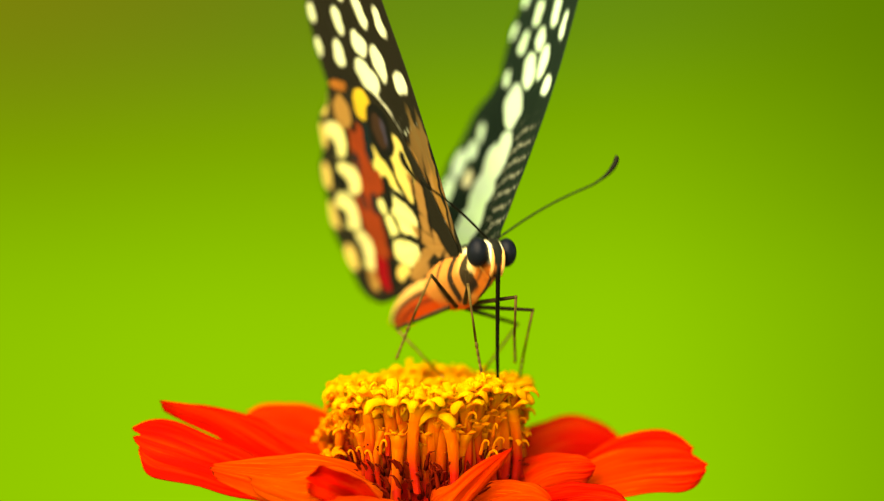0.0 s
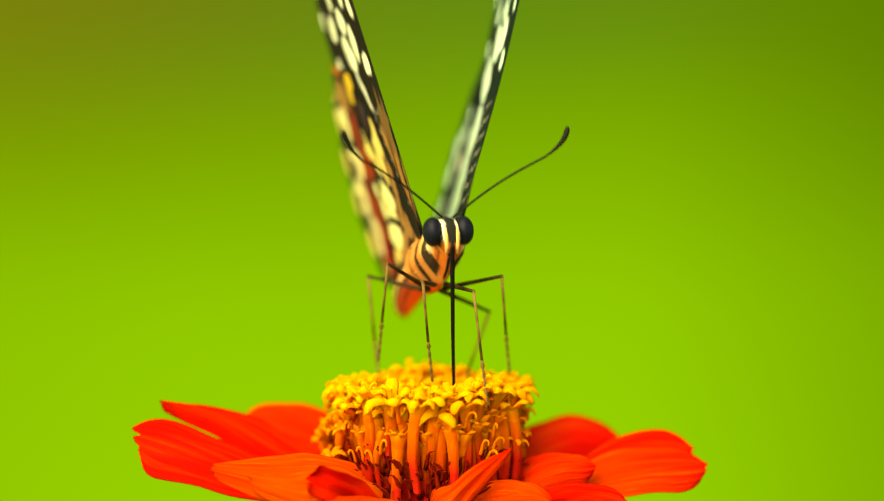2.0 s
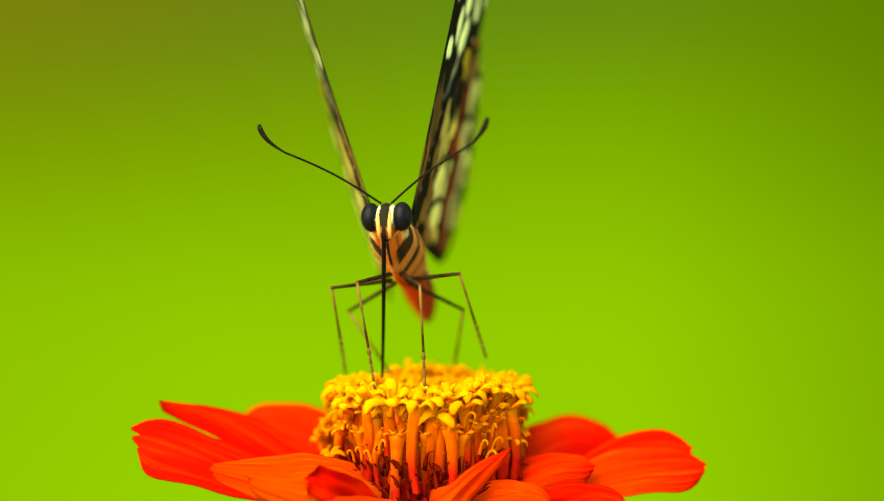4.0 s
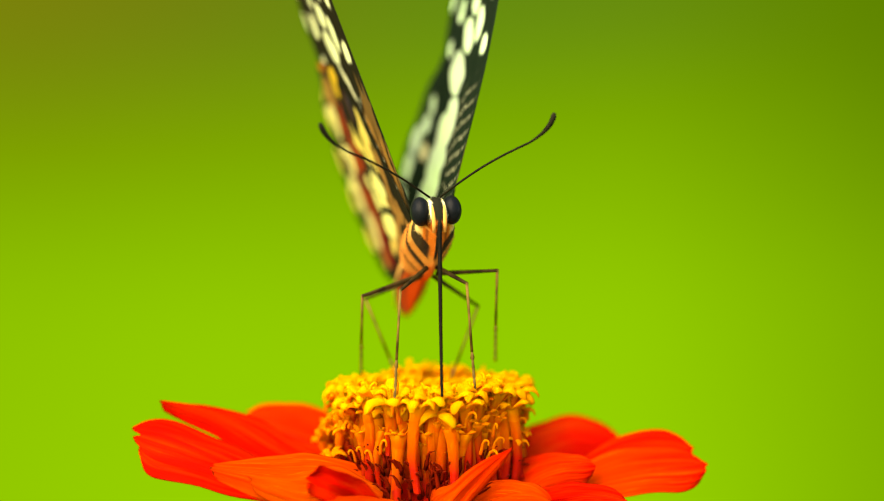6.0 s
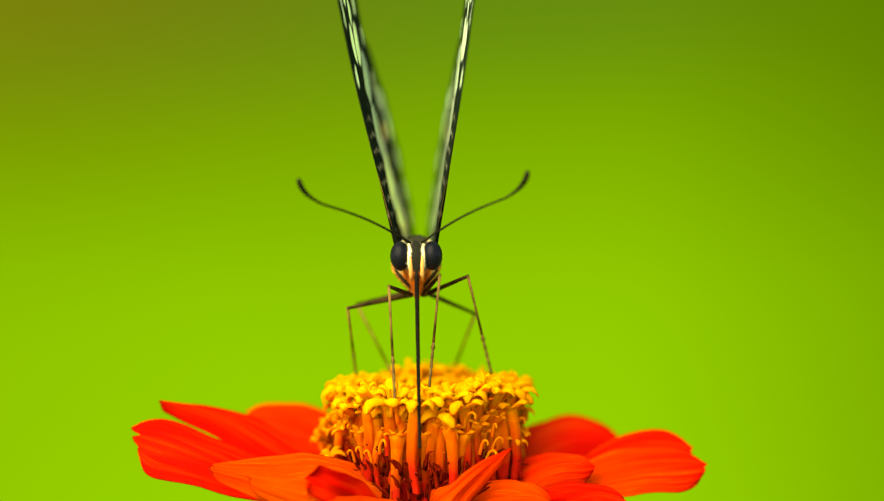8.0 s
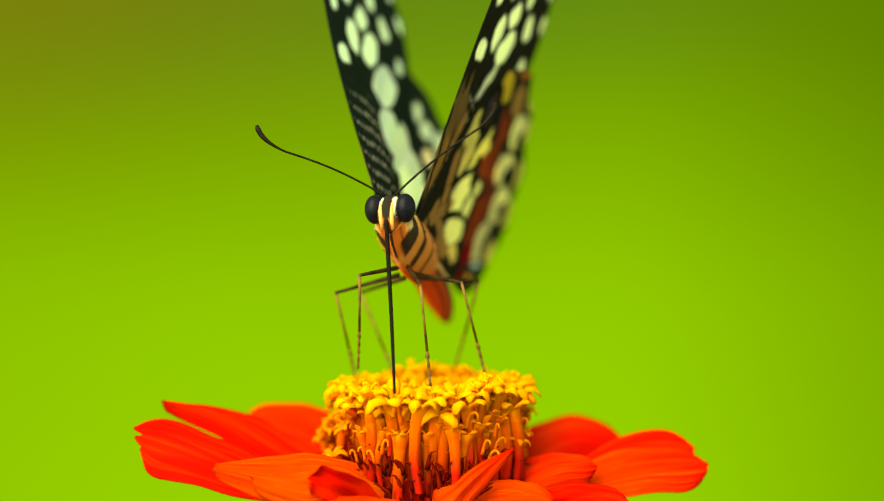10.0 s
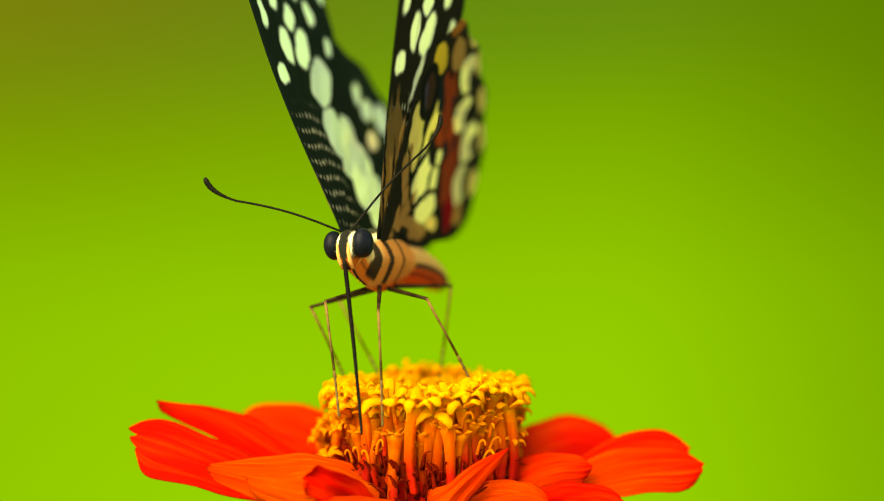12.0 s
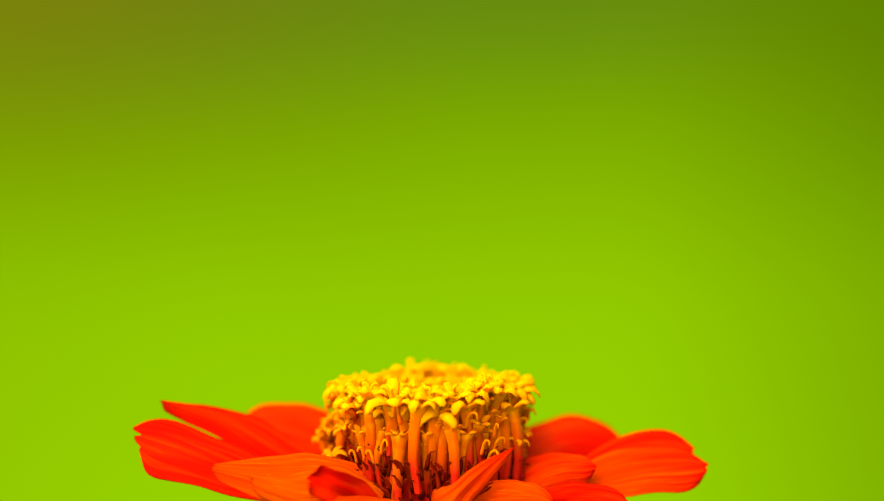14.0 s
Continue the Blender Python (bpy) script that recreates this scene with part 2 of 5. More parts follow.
def floret_mesh(kind, rng):
    """A tubular floret with five fleshy lobes that bend back; its mouth is the origin, the tube runs down -z."""
    long = (150, 150, 60)[kind]
    fat = (1.0, 1.15, 1.0)[kind]
    prof = [(-long, 5.6), (-long * 0.62, 8.0), (-48, 9.4), (-26, 10.4), (-11, 12.4), (0, 14.4), (3, 10.0), (-6, 5.0)]
    sides = 12
    v, f, s = [], [], []
    bow = Vector((rng.uniform(-1, 1), rng.uniform(-1, 1), 0)) * 14
    ribs = rng.uniform(0, 6)
    for z, r in prof:
        c = bow * math.sin(math.pi * min(1.0, -z / long if z < 0 else 0.0))
        for k in range(sides):
            a = 2 * math.pi * k / sides
            rr = r * fat * (1 + 0.10 * math.cos(5 * a + ribs))
            v.append(((c.x + rr * math.cos(a)) * U, (c.y + rr * math.sin(a)) * U, z * U))
    for i in range(len(prof) - 1):
        for k in range(sides):
            f.append((i * sides + k, i * sides + (k + 1) % sides, (i + 1) * sides + (k + 1) % sides, (i + 1) * sides + k))
            s.append(1 if i >= 3 else 0)
    for j in range(5):
        a = 2 * math.pi * (j + rng.uniform(-0.16, 0.16)) / 5
        d, w = Vector((math.cos(a), math.sin(a), 0)), Vector((-math.sin(a), math.cos(a), 0))
        size = rng.uniform(0.7, 1.3) * (0.6 if kind == 1 else 1.0)
        curl = rng.uniform(-2.0, 1.2)
        twist = rng.uniform(-5, 5)
        path = ((9, -5, 8.0, 3.6), (15, 3, 10.0, 4.0), (23, 8, 11.0, 4.0), (31, 8.5 - 2 * curl, 10.0, 3.6), (38, 4 - 5 * curl, 7.5, 3.0), (41, -3 - 7 * curl, 3.5, 2.0))
        rows = []
        for q, (r, z, h, t) in enumerate(path):
            c = d * (8 + (r - 8) * size) + Vector((0, 0, z)) + w * (twist * q * q / 25)
            if kind == 1:                       # half open: the lobes still lean together
                c = d * (7 + (0.55 + 0.1 * curl) * (r - 8)) + Vector((0, 0, (3.0 - 1.2 * curl) * q * size + 0.3 * z)) + w * (twist * q * q / 12)
                h, t = h * 0.75, t * 0.8
            row = []
            for k in range(8):
                b = 2 * math.pi * k / 8
                row.append(len(v))
                v.append(tuple((c + w * (h * math.cos(b)) + Vector((0, 0, t * math.sin(b) - 0.03 * (h * math.cos(b)) ** 2))) * U))
            rows.append(row)
        for a0, b0 in zip(rows, rows[1:]):
            for k in range(8):
                f.append((a0[k], b0[k], b0[(k + 1) % 8], a0[(k + 1) % 8]))
                s.append(1)
        f.append(tuple(reversed(rows[-1])))
        s.append(1)
    if kind == 0:                               # the forked style in the mouth
        for j in (-1, 1):
            arm = spline([(0, 0, -6), (1.0 * j, 0, 9), (4.0 * j, 1, 17), (9.0 * j, 2, 20), (12.0 * j, 2, 16)], 9)
            o = len(v)
            tv, tf = tube([Vector(p) * U for p in arm], [(3.4 - 0.2 * k) * U for k in range(9)], 6)
            v += [tuple(p) for p in tv]
            f += [tuple(o + k for k in q) for q in tf]
            s += [1] * len(tf)
    v = [tuple(q + rng.uniform(-1.1, 1.1) * U for q in p) for p in v]
    return mesh("disc_floret", v, f, True, slots=s, materials=[M_TUBE, M_LOBE if kind == 0 else M_BUD])


def crown(r):
    """Height of the disc's crown at radius r, from its middle."""
    q = r / 180.0
    return -4 - 14 * max(0.0, q - 0.72) / 0.28


def build_florets(disc):
    rng = random.Random(5)
    kinds = [[floret_mesh(k, rng) for _ in range(5)] for k in range(3)]

    def put(x, y, z, lean, turn, kind, size):
        m = Matrix.Translation(local(x, y, z + (3 + 3 * smooth(x, 20, 110) * (1 - smooth(y, -40, 60)) - 5 * smooth(x, 20, 110) * smooth(y, -20, 60) if z > -60 else 0)))
        m = m @ Matrix.Rotation(math.atan2(y, x), 4, "Z") @ Matrix.Rotation(radians(lean), 4, "Y")
        m = m @ Matrix.Rotation(turn, 4, "Z") @ Matrix.Scale(size, 4)
        part("disc_floret", rng.choice(kinds[kind]), disc, m=m)

    total = 30
    for i in range(total):
        r = 128 * math.sqrt((i + 0.6) / total)
        a = i * 2.39996
        x, y = r * math.cos(a) + rng.uniform(-9, 9), r * math.sin(a) + rng.uniform(-9, 9)
        put(x, y, crown(r) - 28 + rng.uniform(-18, 6), r * 0.07 + rng.uniform(-14, 14), rng.uniform(0, 6.3), 0, rng.uniform(0.8, 1.15))
    # outer ring of upright florets that shows its tubes
    for k in range(48):
        a = 2 * math.pi * (k + rng.uniform(-0.4, 0.4)) / 48
        r = 154 + rng.uniform(-26, 10)
        put(r * math.cos(a), r * math.sin(a), crown(r) - 18 + rng.uniform(-26, 10), 6 + rng.uniform(-14, 16), rng.uniform(0, 6.3), 0, rng.uniform(0.8, 1.2))
    # a crowded ring just within, whose tubes close the gaps
    for k in range(56):
        a = 2 * math.pi * (k + rng.uniform(-0.5, 0.5)) / 56
        r = 138 + rng.uniform(-8, 8)
        put(r * math.cos(a), r * math.sin(a), -48 + rng.uniform(-22, 16), 3 + rng.uniform(-8, 10), rng.uniform(0, 6.3), 1, rng.uniform(0.85, 1.1))
    # shorter, half-open florets below them
    for k in range(64):
        a = 2 * math.pi * (k + rng.uniform(-0.5, 0.5)) / 64
        r = 152 + rng.uniform(-14, 12)
        put(r * math.cos(a), r * math.sin(a), -62 + rng.uniform(-34, 26), 6 + rng.uniform(-18, 18), rng.uniform(0, 6.3), 1, rng.uniform(0.5, 0.9))
    for k in range(18):
        a = 2 * math.pi * (k + rng.uniform(-0.4, 0.4)) / 18
        r = 148 + rng.uniform(-12, 10)
        put(r * math.cos(a), r * math.sin(a), -108 + rng.uniform(-26, 20), 8 + rng.uniform(-14, 14), rng.uniform(0, 6.3), 1, rng.uniform(0.35, 0.6))
    # curled styles that stick out between the tubes
    hooks = []
    for _ in range(5):
        turn, big = rng.uniform(-0.6, 0.6), rng.uniform(0.8, 1.3)
        pts = [Vector((0, 0, -26)), Vector((4, 0, -8)), Vector((9, turn * 4, 6)), Vector((17, turn * 9, 11)) * big, Vector((23, turn * 13, 6)) * big, Vector((22, turn * 14, -2)) * big]
        v, f = tube([Vector(p) * U for p in spline([tuple(p) for p in pts], 12)], [(4.6 - 0.22 * k) * U for k in range(12)], 6)
        hooks.append(mesh("style", v, f, materials=[M_BUD]))
    for k in range(30):
        a = rng.uniform(0, 2 * math.pi)
        r, z = 160 + rng.uniform(-4, 10), rng.uniform(-128, -24)
        m = Matrix.Translation(local(r * math.cos(a), r * math.sin(a), z)) @ Matrix.Rotation(a + rng.uniform(-0.9, 0.9), 4, "Z")
        part("style", rng.choice(hooks), disc, m=m @ Matrix.Scale(rng.uniform(0.55, 1.0), 4))
    # younger ones that lean out on one flank
    for k in range(22):
        a = math.pi + rng.uniform(-0.75, 0.62)
        z = -34 - 110 * (k + rng.random()) / 22
        r = 172 + rng.uniform(-12, 6) + 14 * min(1.0, -z / 120)
        put(r * math.cos(a), r * math.sin(a), z, 36 + rng.uniform(-18, 26), rng.uniform(0, 6.3), 2, rng.uniform(0.45, 0.72))
    for k in range(6):
        a = rng.uniform(-0.5, 0.4)
        put(170 * math.cos(a), 170 * math.sin(a), rng.uniform(-120, -50), 30 + rng.uniform(-14, 14), rng.uniform(0, 6.3), 2, rng.uniform(0.4, 0.6))


def build_bracts(disc):
    rng = random.Random(9)
    shapes = []
    for _ in range(4):
        b = rng.uniform(-8, 14)
        pts = [(0, 0, 0), (4, 2, 16), (6 + b * 0.3, 0, 32), (10 + b, rng.uniform(-5, 5), 46), (16 + b * 1.6, rng.uniform(-8, 8), 52)]
        v, f = tube([Vector(p) * U for p in pts], [r * U for r in (5.5, 5.5, 4.2, 2.6, 0.8)], 6)
        shapes.append(mesh("bract", v, f, materials=[M_BRACT]))
    for k in range(290):
        a = 2 * math.pi * (k + rng.uniform(-0.4, 0.4)) / 290
        r, z = rng.uniform(130, 160), -218 + 82 * rng.random() ** 1.3
        m = Matrix.Translation(local(r * math.cos(a), r * math.sin(a), z)) @ Matrix.Rotation(a, 4, "Z")
        m = m @ Matrix.Rotation(radians(rng.uniform(-5, 28)), 4, "Y") @ Matrix.Rotation(rng.uniform(-0.8, 0.8), 4, "Z")
        part("bract", rng.choice(shapes), disc, m=m @ Matrix.Scale(rng.uniform(0.5, 0.9), 4))


def petal(spine, widths, face, blush, seed, cup=12.0, notch=1.0, skew=0.0, peak=0.5):
    """One ray petal along a spine of four places; widths at base, middle and tip; face: the way its
    upper side looks; blush: orange at base and tip (0 is red)."""
    rng = random.Random(seed)
    nu, nv = 44, 24
    line = [Vector(p) for p in spline(spine, nu + 1)]
    ph = rng.uniform(0, 6)
    face = Vector(face).normalized()
    v, c, f = [], [], []
    for layer in (0, 1):
        for i in range(nu + 1):
            s = i / nu
            tangent = (line[min(nu, i + 1)] - line[max(0, i - 1)]).normalized()
            side = tangent.cross(face).normalized()
            up = side.cross(tangent)
            if s < peak:
                half = 0.5 * (widths[0] + (widths[1] - widths[0]) * smooth(s, 0, peak))
            else:
                half = 0.5 * (widths[1] + (widths[2] - widths[1]) * smooth(s, peak, 1.1))
            tip = max(0.0, (s - 0.80) / 0.20)
            half *= math.sqrt(max(0.0, 1 - 0.72 * tip ** 2.4))
            for j in range(nv + 1):
                w = 2 * j / nv - 1
                cut = -notch * 14 * tip * math.exp(-((w - 0.3 * math.sin(ph)) / 0.14) ** 2) - notch * 6 * tip * math.exp(-((w + 0.5) / 0.12) ** 2) - 14 * tip * w * w + skew * tip * w
                lift = -cup * w * w * (0.35 + s) - 0.16 * cup * tip
                lift += 3.4 * math.sin(8.5 * w + ph + 1.5 * s) * math.sin(math.pi * min(1.0, s * 1.1)) + 1.3 * math.sin(21 * w + 2 * ph) * s
                lift += 4.0 * math.sin(4.6 * s + 2.3 * w + ph)
                wave = 1 + 0.05 * math.sin(11 * s + ph) + 0.03 * math.sin(23 * s + 3 * ph)
                p = line[i] + tangent * cut + side * (w * half * wave) + up * lift
                if layer:
                    p -= up * 2.2 * (1 - abs(w) ** 6) * (1 - s ** 8)
                v.append(local(*p))
                c.append((s, 0.5 + 0.5 * w, max(0.0, min(1.0, blush[0] + (blush[1] - blush[0]) * s ** 1.4 + 0.10 * math.sin(6 * s + 2.5 * w + ph))), 1))
    m = (nu + 1) * (nv + 1)
    for layer in (0, 1):
        for i in range(nu):
            for j in range(nv):
                q = [layer * m + i * (nv + 1) + j, layer * m + (i + 1) * (nv + 1) + j,
                     layer * m + (i + 1) * (nv + 1) + j + 1, layer * m + i * (nv + 1) + j + 1]
                f.append(tuple(q) if layer == 0 else tuple(reversed(q)))
    rim = [i * (nv + 1) for i in range(nu + 1)] + [nu * (nv + 1) + j for j in range(1, nv + 1)] + [i * (nv + 1) + nv for i in range(nu - 1, -1, -1)]
    for a, b in zip(rim, rim[1:]):
        f.append((b, a, a + m, b + m))
    part("petal", mesh("petal", v, f, colors=c, materials=[M_PETAL]), flower)


def build_petals():
    #      spine from the disc outwards, widths, facing, blush at base and tip
    petal(((-113, -60, -208), (-251, -70, -194), (-390, -70, -141), (-524, -60, -98)), (24, 120, 88), (0, -0.75, 0.65), (0.05, 0.0), seed=11, notch=1.2, skew=17.0, peak=0.86)
    petal(((-116, 30, -212), (-247, 20, -153), (-366, 5, -84), (-481, -10, -45)), (90, 80, 8), (0, -0.7, 0.7), (0.2, 0.0), seed=12, notch=0.3)
    petal(((-66, 90, -196), (-149, 110, -153), (-248, 130, -115), (-350, 150, -100)), (100, 132, 100), (0.1, -0.7, 0.7), (0.3, 0.2), seed=13, skew=-4.0)
    petal(((-4, 120, -205), (-5, 220, -174), (-6, 320, -170), (-17, 420, -180)), (120, 190, 120), (0, -0.3, 0.95), (0.3, 0.1), seed=14)
    petal(((119, 80, -203), (191, 100, -157), (267, 120, -136), (360, 130, -149)), (90, 142, 74), (-0.1, -0.7, 0.7), (0.2, 0.0), seed=15)
    petal(((127, -10, -217), (237, -20, -198), (362, -30, -164), (494, -30, -157)), (20, 104, 74), (0, -0.75, 0.65), (1.0, 0.0), seed=16, peak=0.8, notch=0.3)
    petal(((140, 30, -210), (260, 28, -178), (370, 24, -138), (474, 16, -134)), (20, 86, 66), (0, -0.75, 0.65), (0.1, 0.0), seed=28, peak=0.8, notch=0.3)
    petal(((118, -66, -208), (168, -74, -178), (222, -80, -155), (292, -82, -150)), (60, 88, 50), (0, -0.8, 0.6), (0.4, 0.15), seed=27, notch=0.3)
    petal(((115, -100, -213), (208, -120, -211), (280, -140, -197), (344, -150, -203)), (60, 72, 50), (0, -0.85, 0.5), (0.1, 0.0), seed=17)
    petal(((-91, -125, -201), (-159, -150, -161), (-254, -180, -152), (-375, -190, -131)), (90, 116, 34), (0.1, -0.75, 0.65), (0.95, 0.45), seed=18, notch=0.5)
    petal(((-81, -160, -201), (-152, -185, -167), (-223, -210, -166), (-309, -225, -144)), (60, 84, 26), (0.1, -0.75, 0.65), (0.95, 0.75), seed=19, notch=0.6)
    petal(((-94, -200, -216), (-132, -215, -185), (-169, -235, -163), (-210, -232, -147)), (54, 64, 48), (0.1, -0.9, 0.4), (0.05, 0.0), seed=24, cup=-22)
    petal(((-22, -170, -219), (-79, -220, -197), (-145, -255, -184), (-220, -280, -191)), (40, 52, 40), (0, -0.7, 0.7), (0.7, 0.5), seed=20)
    petal(((-27, -140, -237), (-33, -230, -224), (-38, -320, -226), (-42, -400, -233)), (90, 140, 100), (0, -0.3, 0.95), (0.6, 0.4), seed=26)
    petal(((22, -150, -235), (44, -190, -187), (89, -200, -139), (145, -190, -96)), (112, 40, 8), (-0.25, -0.9, 0.3), (0.85, 0.05), seed=21, notch=0.2)
    petal(((70, -130, -200), (119, -160, -179), (166, -185, -180), (214, -195, -198)), (56, 66, 44), (0, -0.75, 0.65), (0.8, 0.4), seed=22)
    petal(((85, -170, -212), (137, -205, -193), (189, -225, -189), (237, -235, -206)), (50, 60, 40), (0, -0.5, 0.85), (0.6, 0.6), seed=25)


build_stem()
DISC = build_disc()
build_petals()

# ------------------------------------------------------------------ butterfly
butterfly = new("butterfly")
tagged(butterfly, "lime butterfly with black, cream and orange wings feeding on the zinnia", "butterfly")

WING_ROOT = (31.1, -70.7, 92.4)
CREAM, PALE, BLACK = (0.93, 0.94, 0.52), (0.70, 0.96, 0.60), (0.010, 0.011, 0.006)
LEMON = (0.92, 0.83, 0.28)
YELLOW, RUST, RED, OCHRE, BUFF = (0.88, 0.62, 0.14), (0.31, 0.045, 0.010), (0.32, 0.005, 0.008), (0.46, 0.24, 0.05), (0.36, 0.18, 0.03)
GOLD, TAN, INK = (0.84, 0.54, 0.04), (0.42, 0.215, 0.048), (0.010, 0.018, 0.015)
CORN = (0.89, 0.70, 0.15)

# outlines in the wing's plane, (back, out) from its root
FORE = [(-6, 0), (-20, 50), (-60, 180), (-90, 300), (-103, 400), (-112, 500), (-114, 600), (-106, 680), (-76, 716),
        (-20, 704), (60, 664), (134, 610), (190, 548), (216, 490), (226, 440), (222, 390), (176, 300), (92, 150), (20, 10)]
HIND = [(0, 0), (-2, 60), (6, 160), (32, 280), (92, 350), (190, 398), (262, 384), (330, 345), (388, 292), (428, 236),
        (450, 180), (456, 128), (452, 78), (432, 30), (394, 4), (330, -4), (160, -10), (40, -8)]

# marks: (back, out, half-width, half-length, turn in degrees, colour); turn 0 = lengthwise outwards, positive leans back
SPOTS = [(-52, 309, 19, 21, 67, CREAM), (-5, 366, 19, 34, 0, CREAM), (59, 362, 23, 42, 34, CREAM), (40, 420, 17, 26, 36, CREAM),
         (132, 436, 16, 23, -20, CREAM), (86, 484, 15, 23, 0, CREAM), (36, 530, 14, 24, 0, CREAM), (-10, 462, 15, 30, 10, CREAM),
         (-66, 420, 12, 26, 0, CREAM), (-62, 520, 12, 26, 0, CREAM), (-30, 590, 13, 26, 0, CREAM), (176, 374, 13, 20, 30, CREAM),
         (203, 476, 12, 14, 0, CREAM), (176, 536, 12, 14, 0, CREAM), (132, 588, 12, 14, 0, CREAM), (78, 634, 12, 14, 0, CREAM)]
FORE_UPPER = [(a, b, c, d, e, PALE) for a, b, c, d, e, f in SPOTS] + [
    (100, 302, 35, 54, 48, PALE), (98, 206, 40, 46, -8, PALE)]
HIND_UPPER = [(126, 212, 38, 56, -80, PALE), (152, 160, 38, 62, -84, PALE), (184, 100, 38, 64, -84, PALE), (216, 48, 36, 60, -84, PALE),
              (250, 300, 8, 18, 30, PALE), (276, 270, 9, 24, 60, PALE), (336, 258, 19, 30, 60, PALE), (368, 212, 19, 26, 60, PALE), (262, 209, 11, 18, 60, CREAM),
              (386, 150, 15, 24, 60, PALE), (392, 90, 15, 24, 70, PALE), (380, 40, 14, 22, 80, PALE)]
FORE_UNDER = [(2, 118, 46, 118, -21, (0.21, 0.115, 0.028))] + SPOTS + [
    (44, 288, 9, 44, 24, CREAM), (118, 290, 26, 40, 50, CREAM), (120, 216, 24, 36, 55, CREAM), (-6, 92, 19, 62, -27, TAN), (38, 90, 14, 72, -22, TAN),
    (39, 32, 13, 38, -18, TAN), (10, 44, 10, 42, -22, TAN), (-28, 132, 8, 70, -22, BUFF), (56, 96, 8, 66, -10, TAN), (14, 108, 5, 72, -25, BLACK), (47, 90, 4, 72, -17, BLACK), (-36, 120, 5, 110, -22, BLACK), (74, 110, 6, 70, -8, BLACK), (-48, 190, 6, 52, -18, (0.20, 0.12, 0.03)),
    (-30, 222, 5, 40, -8, (0.20, 0.12, 0.03)), (20, 150, 8, 56, -6, OCHRE)]
HIND_CELLS = [(122, 327, 31, 27, -2, GOLD), (67, 183, 31, 62, -9, CORN), (144, 205, 24, 56, 20, CORN), (137, 112, 38, 50, 6, LEMON),
    (203, 108, 24, 24, -21, LEMON), (187, 55, 26, 50, 71, LEMON), (238, 28, 11, 27, -87, YELLOW), (58, 146, 10, 24, -14, TAN)]
HIND_BASE = [(92, 50, 13, 50, 44, TAN), (58, 46, 9, 50, 20, TAN), (57, 106, 14, 51, -32, TAN), (84, 103, 6, 96, -35, BLACK), (42, 92, 5, 53, -29, BLACK), (171, 13, 14, 41, -90, TAN), (118, 30, 9, 42, -86, TAN),
    (123, -3, 6, 85, -78, BLACK), (108, 172, 7, 46, 8, BLACK), (113, 136, 8, 58, 46, BLACK), (147, 68, 8, 50, 58, BLACK),
    (182, 105, 7, 32, 0, BLACK), (200, 87, 6, 34, 87, BLACK)]
HIND_BAND = [(201, 266, 35, 54, -30, RUST), (231, 206, 44, 54, -28, RUST), (274, 156, 41, 54, -9, RUST), (279, 101, 39, 48, -6, RUST),
    (182, 192, 24, 21, 5, RUST), (319, 49, 28, 34, -35, RED)]
HIND_EYE = [(95, 265, 46, 52, -10, BLACK), (97, 266, 20, 32, -11, (0.055, 0.028, 0.012)), (80, 258, 5, 22, -15, (0.06, 0.05, 0.06))]
HIND_DARK = [(191, 310, 16, 14, -23, BLACK), (159, 261, 15, 37, -29, INK), (163, 165, 17, 34, -30, BLACK), (231, 164, 15, 21, -32, INK),
    (237, 96, 13, 38, -30, BLACK), (285, 38, 16, 36, -31, BLACK), (209, 152, 12, 13, -19, LEMON), (213, 342, 33, 30, -3, OCHRE),
    (186, 395, 16, 33, 65, (0.42, 0.14, 0.02)), (235, 249, 9, 20, -20, INK), (274, 183, 8, 17, -17, INK)]
HIND_LUNULES = [(281, 311, 37, 33, -22, LEMON), (292, 234, 42, 29, -27, LEMON), (356, 185, 41, 34, -29, LEMON), (351, 104, 31, 37, -32, LEMON),
    (312, 307, 22, 18, -26, BLACK), (336, 245, 38, 18, -32, BLACK), (389, 187, 27, 19, -32, BLACK), (384, 109, 24, 23, -29, BLACK)]
HIND_RIM = [(270, 383, 12, 31, -59, YELLOW), (333, 333, 14, 26, -41, YELLOW), (383, 268, 16, 26, -40, YELLOW), (427, 197, 17, 24, -23, YELLOW),
    (425, 110, 23, 23, 11, YELLOW), (373, 48, 18, 20, -28, OCHRE)]
HIND_UNDER = HIND_CELLS + HIND_BASE + HIND_BAND + HIND_EYE + HIND_DARK + HIND_LUNULES + HIND_RIM


